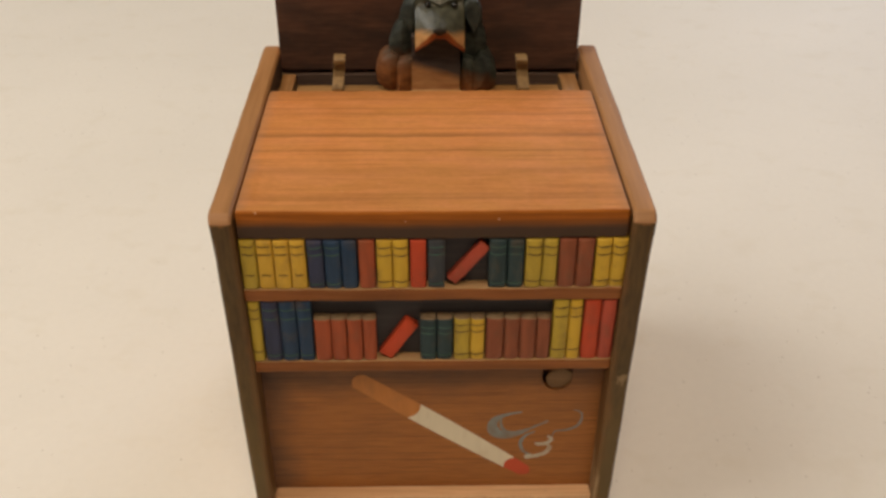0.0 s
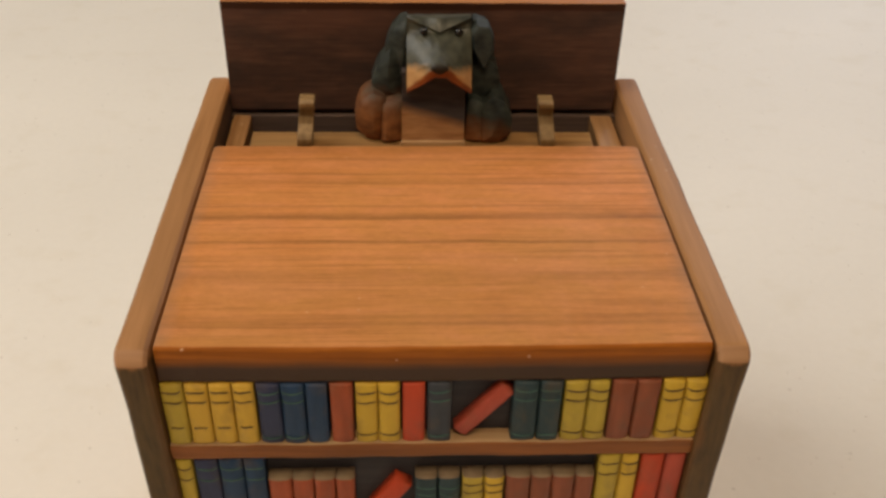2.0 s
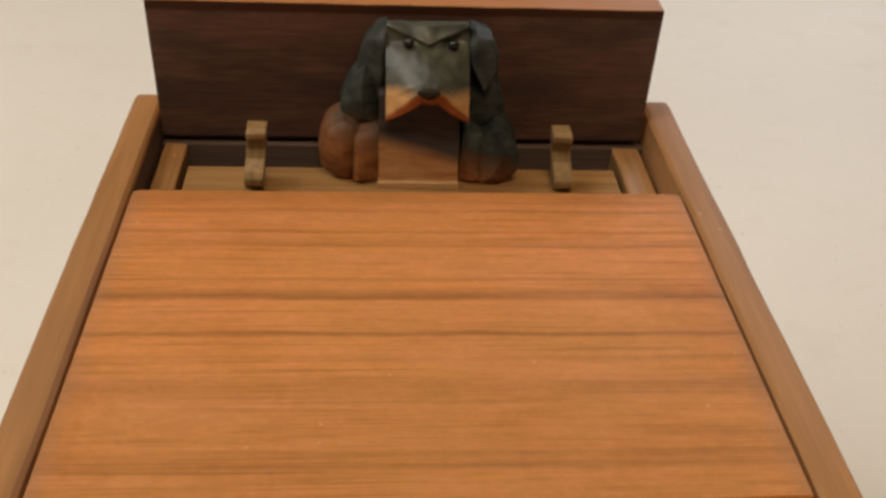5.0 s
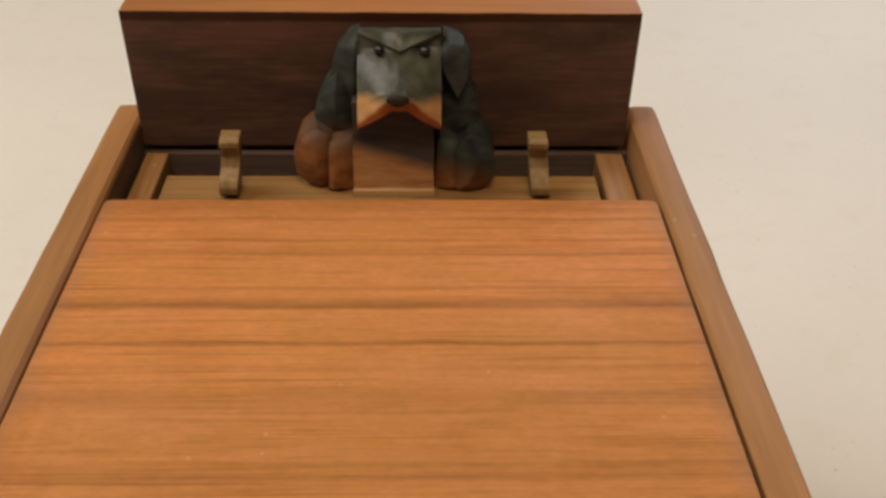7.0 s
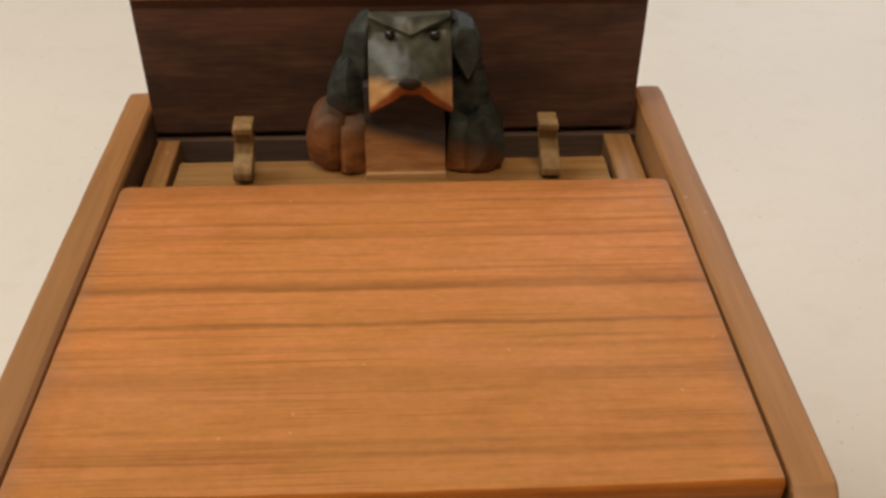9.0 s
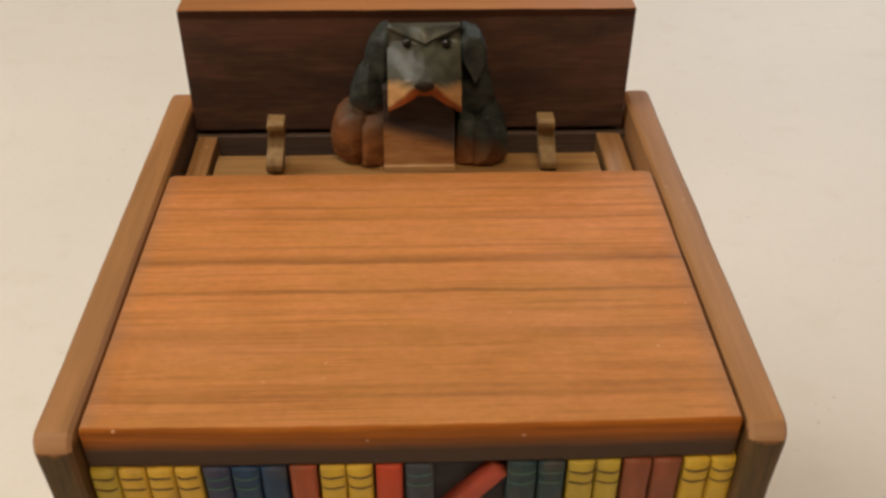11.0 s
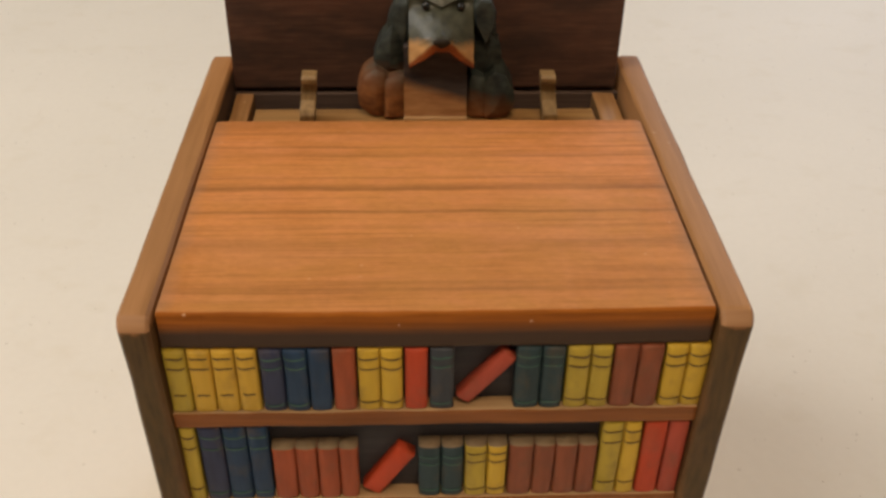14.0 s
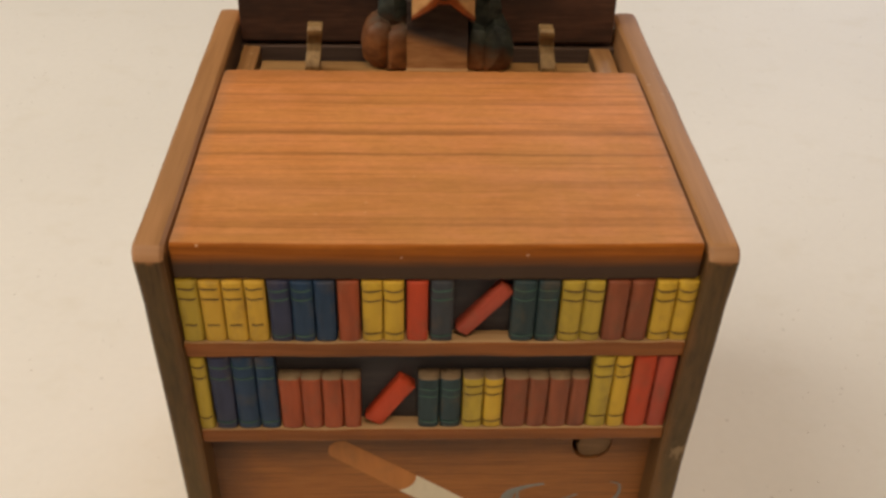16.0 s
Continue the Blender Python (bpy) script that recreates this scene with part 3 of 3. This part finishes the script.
def book_rows():
    z, t = 0.0943, 0.1093
    row_of_books(-0.0504, z, [(-0.0461, t, "olive", "two_dash"), (-0.0417, t, "gold", "two_dash"), (-0.0374, t, "gold", "two_dash"), (-0.0330, t, "gold", "two_dash"),
                              (-0.0286, t, "violet", "green"), (-0.0241, t, "navy", "green"), (-0.0196, t, "navy", ""), (-0.0149, t, "brick", ""),
                              (-0.0107, t, "yellow", "three"), (-0.0062, t, "yellow", "three"), (-0.0015, t, "red", ""), (0.0034, t, "slate", "green"),
                              (0.0145, 0, "", ""), (0.0194, t, "teal", "green"), (0.0241, t, "teal", "green"), (0.0286, t, "olive", "three"), (0.0329, t, "olive", "three"),
                              (0.0376, t, "russet", ""), (0.0425, t, "russet", ""), (0.0468, t, "yellow", "three"), (0.0509, t, "yellow", "three")])
    leaning_book(0.0093, 0.1015, 0.0142, 0.0034, 38, "rose")
    z, t, s = 0.0692, 0.0898, 0.0835
    row_of_books(-0.0502, z, [(-0.0467, t, "olive", "three_low"), (-0.0420, t, "violet", "green"), (-0.0372, t, "navy", "green"), (-0.0328, t, "navy", "green"),
                              (-0.0281, s, "brick", ""), (-0.0238, s, "brick", ""), (-0.0195, s, "brick", ""), (-0.0154, s, "brick", ""),
                              (-0.0037, 0, "", ""), (0.0009, s, "teal", "green_short"), (0.0057, s, "teal", "green_short"), (0.0102, s, "olive", "three"), (0.0145, s, "yellow", "three"),
                              (0.0196, s, "russet", ""), (0.0239, s, "russet", ""), (0.0285, s, "russet", ""), (0.0327, s, "russet", ""),
                              (0.0371, t, "olive", "three_low"), (0.0411, t, "yellow", "three_low"), (0.0459, t, "red", ""), (0.0501, t, "rose", "")])
    leaning_book(-0.0096, 0.0759, 0.0136, 0.0043, 33, "red")


def front_panel():
    y0, y1, x, z0, z1 = 0.0050, 0.0090, 0.0500, 0.0, 0.0665
    cx, r, low = 0.0365, 0.0045, 0.0566
    notch = [(cx + r * math.cos(radians(a)), low + 0.0 + r * math.sin(radians(a))) for a in range(0, -181, -20)]
    outline = [(-x, z0), (x, z0), (x, z1), (cx + r, z1)] + notch + [(cx - r, z1), (-x, z1)]
    bm = extruded(outline, y0, y1, lambda d, a, b: (a, d, b))
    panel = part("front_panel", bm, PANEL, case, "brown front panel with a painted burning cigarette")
    # the painted cigarette
    a, b = Vector((-0.0219, 0, 0.0563)), Vector((0.0284, 0, 0.0182))
    way = (b - a).normalized()
    side = Vector((-way.z, 0, way.x))

    def stripe(name, k0, k1, lift, material, label, round0=0.0, round1=0.0):
        bm = bmesh.new()
        rows = []
        n = 14
        for i in range(n + 1):
            k = k0 + (k1 - k0) * i / n
            half = 0.0030 + 0.0006 * math.sin(math.pi * k) - 0.0006 * k
            rows.append([])
            for j in range(7):
                u = -1 + j / 3
                bend = round0 * (1 - i / n) + round1 * (i / n)
                p = a + way * ((b - a).length * k + bend * (1 - u * u)) - side * half * u
                rows[-1].append((p.x, p.z))
        top = [[bm.verts.new((x_, y0 - lift, z_)) for x_, z_ in row] for row in rows]
        low_ = [[bm.verts.new((x_, y0 + 0.0005, z_)) for x_, z_ in row] for row in rows]
        for g in (top, low_):
            for i in range(n):
                for j in range(6):
                    bm.faces.new((g[i][j], g[i + 1][j], g[i + 1][j + 1], g[i][j + 1]))
        for i in range(n):
            for j in (0, 6):
                bm.faces.new((top[i][j], top[i + 1][j], low_[i + 1][j], low_[i][j]))
        for i in (0, n):
            for j in range(6):
                bm.faces.new((top[i][j], top[i][j + 1], low_[i][j + 1], low_[i][j]))
        part(name, bm, material, panel, label)

    stripe("painted_filter", 0.0, 0.322, 0.00008, CIG_FILTER, "painted orange-brown cigarette filter", -0.0018, 0.0012)
    stripe("painted_paper", 0.322, 0.908, 0.00006, CIG_WHITE, "painted off-white cigarette paper", 0.0012, -0.0012)
    stripe("painted_ember", 0.908, 1.0, 0.00008, CIG_EMBER, "painted red cigarette ember", -0.0012, 0.0022)

    def smoke(points, width, material, lift, taper=1.0):
        bm = bmesh.new()
        pts = [Vector((px, 0, pz)) for px, pz in points]
        dense = []
        for i in range(len(pts) - 1):
            p0, p1, p2, p3 = pts[max(i - 1, 0)], pts[i], pts[i + 1], pts[min(i + 2, len(pts) - 1)]
            for s in range(6):
                u = s / 6
                dense.append(0.5 * (2 * p1 + (p2 - p0) * u + (2 * p0 - 5 * p1 + 4 * p2 - p3) * u * u + (3 * p1 - p0 - 3 * p2 + p3) * u ** 3))
        dense.append(pts[-1])
        rings = []
        for i, p in enumerate(dense):
            d = (dense[min(i + 1, len(dense) - 1)] - dense[max(i - 1, 0)]).normalized()
            q = Vector((-d.z, 0, d.x)) * width * (0.18 + 0.82 * math.sin(math.pi * (i + 0.5) / len(dense)) ** taper) / 2
            rings.append([bm.verts.new((v.x, y, v.z)) for v, y in ((p + q, y0 - lift), (p - q, y0 - lift), (p - q, y0 + 0.0004), (p + q, y0 + 0.0004))])
        for r0, r1 in zip(rings, rings[1:]):
            for j in range(4):
                bm.faces.new((r0[j], r0[(j + 1) % 4], r1[(j + 1) % 4], r1[j]))
        bm.faces.new(rings[0])
        bm.faces.new(rings[-1][::-1])
        part("painted_smoke", bm, material, panel, "painted curl of grey smoke")

    smoke([(0.0267, 0.0432), (0.0239, 0.0427), (0.0211, 0.0417), (0.0188, 0.0401), (0.0180, 0.0374), (0.0190, 0.0349), (0.0216, 0.0337), (0.0249, 0.0341), (0.0282, 0.0355), (0.0313, 0.0373), (0.0349, 0.0394)],
          0.0036, SMOKE, 0.00006, 2.8)
    smoke([(0.0207, 0.0412), (0.0206, 0.0381), (0.0222, 0.0354), (0.0257, 0.0346)], 0.0010, SMOKE, 0.00009)
    smoke([(0.0312, 0.0351), (0.0284, 0.0334), (0.0269, 0.0303), (0.0278, 0.0269), (0.0300, 0.0252)], 0.0011, SMOKE, 0.00012, 0.6)
    smoke([(0.0313, 0.0300), (0.0329, 0.0297), (0.0351, 0.0302), (0.0365, 0.0317), (0.0351, 0.0332)], 0.0012, SMOKE_PALE, 0.00021, 0.4)
    smoke([(0.0349, 0.0297), (0.0361, 0.0282), (0.0348, 0.0259), (0.0319, 0.0246), (0.0287, 0.0240)], 0.0014, SMOKE_PALE, 0.00018, 0.4)
    smoke([(0.0285, 0.0240), (0.0296, 0.0244), (0.0308, 0.0246)], 0.0018, SMOKE_PALE, 0.00024, 0.4)
    smoke([(0.0364, 0.0328), (0.0374, 0.0351), (0.0404, 0.0356), (0.0436, 0.0370), (0.0450, 0.0400), (0.0446, 0.0430), (0.0424, 0.0439)], 0.0008, SMOKE, 0.00015)
    # the peg in the notch
    bm = bmesh.new()
    bmesh.ops.create_cone(bm, cap_ends=True, segments=24, radius1=0.0043, radius2=0.0043, depth=0.010, matrix=Matrix.Rotation(radians(90), 4, "X"))
    bevel_all(bm, 0.0007, 2, 40)
    bmesh.ops.translate(bm, verts=bm.verts, vec=(cx + 0.0011, 0.0107, low - 0.0011))
    part("peg", bm, PEG, case, "round brown wooden peg in the notch", smooth=False)


def rails():
    bm = box(-0.0500, 0.0500, 0.0006, 0.0062, 0.0, 0.0112, 0.0)
    for i in range(1, 20):
        bmesh.ops.bisect_plane(bm, geom=bm.verts[:] + bm.edges[:] + bm.faces[:], plane_co=(-0.05 + i * 0.005, 0, 0), plane_no=(1, 0, 0))
    bevel_all(bm, 0.0005, 2, 40)
    roughen(bm, 0.0002, 150)
    part("bottom_rail", bm, RAIL, case, "pale worn wooden bottom rail")
    part("book_back", box(-0.0500, 0.0500, 0.0026, 0.0088, 0.0664, 0.1095, 0.0), RECESS, case, "blue-black painted board behind the books")


def hook(x, tray):
    """An upright with a square head and a hollowed lower lip that juts forward."""
    outline = [(0.0832, 0.1109), (0.0866, 0.1109), (0.0869, 0.1150), (0.0868, 0.1226), (0.0861, 0.1240), (0.0829, 0.1240), (0.0822, 0.1233), (0.0823, 0.1221),
               (0.0842, 0.1211), (0.0847, 0.1188), (0.0839, 0.1167), (0.0814, 0.1154), (0.0806, 0.1142), (0.0808, 0.1126), (0.0822, 0.1119)]
    bm = extruded(outline, x - 0.00185, x + 0.00185, lambda q, a, b: (q, a, b))
    for v in bm.verts:
        v.co.x += math.copysign(0.0013, x) * (1 - (v.co.z - 0.1109) / 0.0131)
    bevel_all(bm, 0.0003, 2, 30)
    roughen(bm, 0.00012, 400)
    part("hook", bm, HOOK, tray, "brown wooden hook that holds a cigarette")


def inside():
    # the back board has a groove along its top, under the lid's hinge edge
    groove = [(0.0992, 0.0), (0.1085, 0.0), (0.1085, 0.1124), (0.1050, 0.1124), (0.1044, 0.1060), (0.1016, 0.1060), (0.1013, 0.1108), (0.0992, 0.1108)]
    part("back_board", extruded(groove, -0.0508, 0.0508, lambda x, a, b: (x, a, b)), INSIDE, case, "dark wooden back board")
    part("bottom_board", box(-0.0499, 0.0499, 0.0092, 0.0990, 0.001, 0.006, 0.0), INSIDE, case)
    for x0, x1 in ((-0.0501, -0.0455), (0.0438, 0.0496)):
        bm = box(x0, x1, 0.066, 0.0990, 0.094, 0.1113, 0.0)
        for i in range(1, 8):
            bmesh.ops.bisect_plane(bm, geom=bm.verts[:] + bm.edges[:] + bm.faces[:], plane_co=(0, 0.066 + i * 0.0041, 0), plane_no=(0, 1, 0))
        bevel_all(bm, 0.0005, 2, 40)
        roughen(bm, 0.0002, 260)
        part("ledge", bm, LEDGE, case, "tan wooden inner ledge")
    tray = part("tray", box(-0.0442, 0.0426, 0.0500, 0.0905, 0.1085, 0.1110, 0.0004), TRAY, case, "pale wooden lifting tray")
    for x in (-0.0291, 0.0293):
        hook(x, tray)


LID_ANGLE = 89.0


def lid():
    a = radians(LID_ANGLE)
    e1, e2 = Vector((0, -math.cos(a), math.sin(a))), Vector((0, math.sin(a), math.cos(a)))
    pivot = Vector((0, 0.0998, 0.1127))
    length, thick = 0.0296, 0.0095
    outline = [(-0.001, 0.001), (0.0, 0.0), (length, 0.0)] + [(length - 0.0012 + 0.0012 * math.cos(radians(k)), thick - 0.0012 + 0.0012 * math.sin(radians(k))) for k in (0, 30, 60, 90)] + [(0.003, thick), (-0.001, 0.005)]
    bm = extruded(outline, -0.0506, 0.0499, lambda x, p, q: Vector((x, 0, 0)) + pivot + e1 * p + e2 * q)
    for i in range(1, 24):
        bmesh.ops.bisect_plane(bm, geom=bm.verts[:] + bm.edges[:] + bm.faces[:], plane_co=(-0.0506 + i * 0.1005 / 24, 0, 0), plane_no=(1, 0, 0))
    bevel_all(bm, 0.0004, 2, 45)
    roughen(bm, 0.00015, 130)
    slot_where(bm, lambda f: f.normal.dot(e2) < -0.6, 1)
    part("lid", bm, [LID_EDGE, LID_IN], case, "open wooden lid, dark red-brown inside")


for s in (-1, 1):
    side_panel(s)
top_board()
shelf(0.0903, 0.0942, 0.0505, "red-brown shelf with a worn pale top")
shelf(0.0654, 0.0691, 0.0501, "red-brown shelf with a worn pale top")
book_rows()
front_panel()
rails()
inside()
lid()


# ---- the carved dog ----
def dog():
    bm = bmesh.new()
    cx, half = 0.0030, 0.0077
    GREY, FACE_SLOT, BEAD_SLOT, CHEST_SLOT, LIP_SLOT, NOSE_SLOT = range(6)

    def sheet(rows, slot):
        vs = [[bm.verts.new(p) for p in row] for row in rows]
        for r0, r1 in zip(vs, vs[1:]):
            for j in range(len(r0) - 1):
                bm.faces.new((r0[j], r1[j], r1[j + 1], r0[j + 1])).material_index = slot

    def blob(c, r, slot, jitter=0.0, level=2, tip=0.0):
        made = bmesh.ops.create_icosphere(bm, subdivisions=level, radius=1)["verts"]
        c = Vector(c)
        for v in made:
            p = v.co.copy()
            p += Vector(noise.noise_vector(p * 1.7 + c * 900)) * jitter
            narrow = 1.0 - tip * max(0.0, -p.z)
            v.co = c + Vector((p.x * r[0] * narrow, p.y * r[1] * narrow, p.z * r[2]))
        for f in {f for v in made for f in v.link_faces}:
            f.material_index = slot

    # the head: each ring gives (y, z) on the middle line and at the cheek
    rings = [((0.0965, 0.1398), (0.0965, 0.1400)), ((0.0935, 0.1416), (0.0940, 0.1416)), ((0.0910, 0.1417), (0.0922, 0.1420)), ((0.0882, 0.1394), (0.0908, 0.1420)),
             ((0.0883, 0.1386), (0.0910, 0.1409)), ((0.0868, 0.1384), (0.0904, 0.1390)), ((0.0838, 0.1371), (0.0868, 0.1353)), ((0.0800, 0.1358), (0.0840, 0.1315)),
             ((0.0783, 0.1347), (0.0831, 0.1290)), ((0.0788, 0.1322), (0.0825, 0.1264)), ((0.0796, 0.1315), (0.0831, 0.1257))]
    cols = [-1 + i / 16 for i in range(33)]

    def head_point(u, k):
        i = min(int(k), len(rings) - 2)
        f = k - i
        mid = [a + (b - a) * f for a, b in zip(rings[i][0], rings[i + 1][0])]
        rim = [a + (b - a) * f for a, b in zip(rings[i][1], rings[i + 1][1])]
        w = abs(u)
        w = max(0.0, (w - 0.18) / 0.82) if k > 7 else w          # the lip is level under the nose
        y = mid[0] + (rim[0] - mid[0]) * (w ** 1.5 if k > 5 else w)
        z = mid[1] + (rim[1] - mid[1]) * w
        socket = math.exp(-((abs(u) - 0.56) / 0.24) ** 2 - ((k - 4.7) / 0.55) ** 2)
        cheek = math.exp(-((abs(u) - 0.62) / 0.3) ** 2 - ((k - 6.3) / 0.7) ** 2)
        dent = math.exp(-((u + 0.27) / 0.09) ** 2 - ((k - 5.4) / 0.30) ** 2)
        dome = math.exp(-(u / 0.34) ** 2 - ((k - 2.3) / 0.6) ** 2)
        p = Vector((cx + half * u * (1.0 + 0.002 * k), y + (0.0015 if u > 0 else 0.0007) * socket - 0.0005 * cheek - 0.0006 * dent - 0.0007 * dome, z + 0.0003 * dome))
        return p + Vector(noise.noise_vector(p * 520)) * 0.00016

    steps = [i / 4 for i in range(4 * (len(rings) - 1) + 1)]
    face = [[head_point(u, k) for u in cols] for k in steps]
    sheet(face, FACE_SLOT)
    # cheeks, flat against the ears
    for side in (0, -1):
        sheet([[row[side] for row in face], [Vector((row[side].x, 0.0965, min(row[side].z, 0.1399))) for row in face]], GREY)
    # roof of the mouth, running back to the chest
    lip = face[-1]
    throat = [Vector((p.x, 0.0858 + 0.0006 * (abs(u) > 0.8), p.z - 0.0016 + 0.0008 * (1 - abs(u)))) for p, u in zip(lip, cols)]
    sheet([lip, [a.lerp(b, 0.5) + Vector((0, 0, 0.0002)) for a, b in zip(lip, throat)], throat], LIP_SLOT)
    # the chest block, hollowed a little, down to the pale foot
    def chest_row(y, z, wide=1.0, hollow=0.0):
        return [Vector((cx - 0.0013 + half * 1.02 * wide * u, y + hollow * (1 - u * u), z)) + Vector(noise.noise_vector((u * 3, y * 300, z * 300))) * 0.00012 for u in cols]

    chest = [chest_row(0.0960, 0.1300), chest_row(0.0866, 0.1296, 0.98, 0.0004), chest_row(0.0858, 0.1250, 0.99, 0.0006), chest_row(0.0850, 0.1205, 1.0, 0.0006), chest_row(0.0842, 0.1165, 1.0, 0.0004),
             chest_row(0.0834, 0.1125), chest_row(0.0828, 0.1122, 1.01), chest_row(0.0827, 0.1111, 1.01), chest_row(0.0960, 0.1111)]
    sheet(chest, CHEST_SLOT)
    for side in (0, -1):
        sheet([[row[side] for row in chest[1:-1]], [Vector((row[side].x, 0.0960, row[side].z)) for row in chest[1:-1]]], CHEST_SLOT)

    # ears, locks of fur, haunches and legs: faceted wedges, each an outline with a raised ridge
    def wedge(outline, ridge, y_front, y_back, soften=0.22):
        pts = [Vector((px, y_back, pz)) for px, pz in outline]
        pts += [Vector((px, y_front + 0.0018, pz)) for px, pz in outline]
        pts += [Vector((px, y_front + sum(deep), pz)) for px, pz, *deep in ridge]
        hull = bmesh.new()
        for p in pts:
            hull.verts.new(p)
        bmesh.ops.convex_hull(hull, input=hull.verts[:])
        bmesh.ops.delete(hull, geom=[v for v in hull.verts if not v.link_faces], context="VERTS")
        mid = sum((v.co for v in hull.verts), Vector()) / len(hull.verts)
        bmesh.ops.subdivide_edges(hull, edges=hull.edges[:], cuts=3, use_grid_fill=True)
        bmesh.ops.smooth_vert(hull, verts=hull.verts[:], factor=soften, use_axis_x=True, use_axis_y=True, use_axis_z=True)
        twin = {v: bm.verts.new(mid + (v.co - mid) * 1.03 + Vector(noise.noise_vector(v.co * 420)) * 0.00018) for v in hull.verts}
        for f in hull.faces:
            bm.faces.new([twin[v] for v in f.verts]).material_index = GREY
        hull.free()

    blob((0.0020, 0.0940, 0.1240), (0.0150, 0.0036, 0.0130), GREY, 0.04)
    # one ear and the fur below it
    wedge([(-0.0046, 0.1410), (-0.0064, 0.1404), (-0.0084, 0.1380), (-0.0098, 0.1345), (-0.0106, 0.1298), (-0.0096, 0.1262), (-0.0048, 0.1256)], [(-0.0050, 0.1395), (-0.0062, 0.1330), (-0.0060, 0.1280)], 0.0893, 0.0968)
    wedge([(-0.0088, 0.1340), (-0.0118, 0.1302), (-0.0136, 0.1252), (-0.0118, 0.1212), (-0.0060, 0.1216), (-0.0062, 0.1300)], [(-0.0094, 0.1290), (-0.0092, 0.1236)], 0.0880, 0.0965)
    wedge([(-0.0130, 0.1240), (-0.0160, 0.1222), (-0.0178, 0.1182), (-0.0174, 0.1142), (-0.0146, 0.1116), (-0.0112, 0.1112), (-0.0100, 0.1225)], [(-0.0134, 0.1206), (-0.0128, 0.1140)], 0.0842, 0.0955, 0.45)
    wedge([(-0.0108, 0.1218), (-0.0056, 0.1228), (-0.0058, 0.1112), (-0.0114, 0.1112)], [(-0.0092, 0.1216, 0.0022), (-0.0096, 0.1190, 0.0006), (-0.0102, 0.1122)], 0.0834, 0.0930, 0.45)
    # the other ear, cut as a long drop, with the locks behind and below it
    wedge([(0.0112, 0.1408), (0.0144, 0.1400), (0.0163, 0.1365), (0.0170, 0.1310), (0.0158, 0.1270), (0.0108, 0.1262)], [(0.0128, 0.1370), (0.0130, 0.1300)], 0.0908, 0.0968)
    wedge([(0.0109, 0.1392), (0.0122, 0.1409), (0.0148, 0.1405), (0.0163, 0.1376), (0.0160, 0.1345), (0.0149, 0.1318), (0.0138, 0.1302), (0.0126, 0.1322), (0.0112, 0.1358)],
          [(0.0114, 0.1390, 0.0012), (0.0124, 0.1403, 0.0014), (0.0146, 0.1398, 0.0014), (0.0158, 0.1372, 0.0010), (0.0154, 0.1342, 0.0004), (0.0138, 0.1310), (0.0116, 0.1356, 0.0006)], 0.0862, 0.0935, 0.2)
    wedge([(0.0150, 0.1318), (0.0176, 0.1290), (0.0184, 0.1256), (0.0170, 0.1216), (0.0150, 0.1196), (0.0110, 0.1216), (0.0112, 0.1290)], [(0.0152, 0.1290), (0.0148, 0.1222)], 0.0884, 0.0962)
    wedge([(0.0165, 0.1238), (0.0192, 0.1226), (0.0214, 0.1184), (0.0214, 0.1140), (0.0184, 0.1112), (0.0140, 0.1112), (0.0138, 0.1210)], [(0.0172, 0.1216, 0.0010), (0.0186, 0.1190), (0.0162, 0.1140)], 0.0830, 0.0955, 0.25)
    wedge([(0.0102, 0.1228), (0.0140, 0.1218), (0.0152, 0.1112), (0.0098, 0.1112)], [(0.0126, 0.1212, 0.0020), (0.0128, 0.1186, 0.0006), (0.0134, 0.1122)], 0.0838, 0.0930, 0.45)
    # eyes and nose
    for x, z in ((-0.0007, 0.1394), (0.0077, 0.1392)):
        blob((x, 0.0884, z), (0.00105, 0.0009, 0.00105), BEAD_SLOT)
    blob((cx - 0.0001, 0.0781, 0.1345), (0.0021, 0.0008, 0.0013), NOSE_SLOT, 0.12, 3, 0.45)
    bmesh.ops.remove_doubles(bm, verts=bm.verts, dist=0.00001)
    ob = link_mesh("dog_figurine", bm, [COAT, FACE, BEAD, CHEST, MOUTH, NOSE], smooth=True)
    ob.data.set_sharp_from_angle(angle=radians(32))
    tagged(ob, "small carved wooden dog painted dark grey and tan", "figurine")


dog()
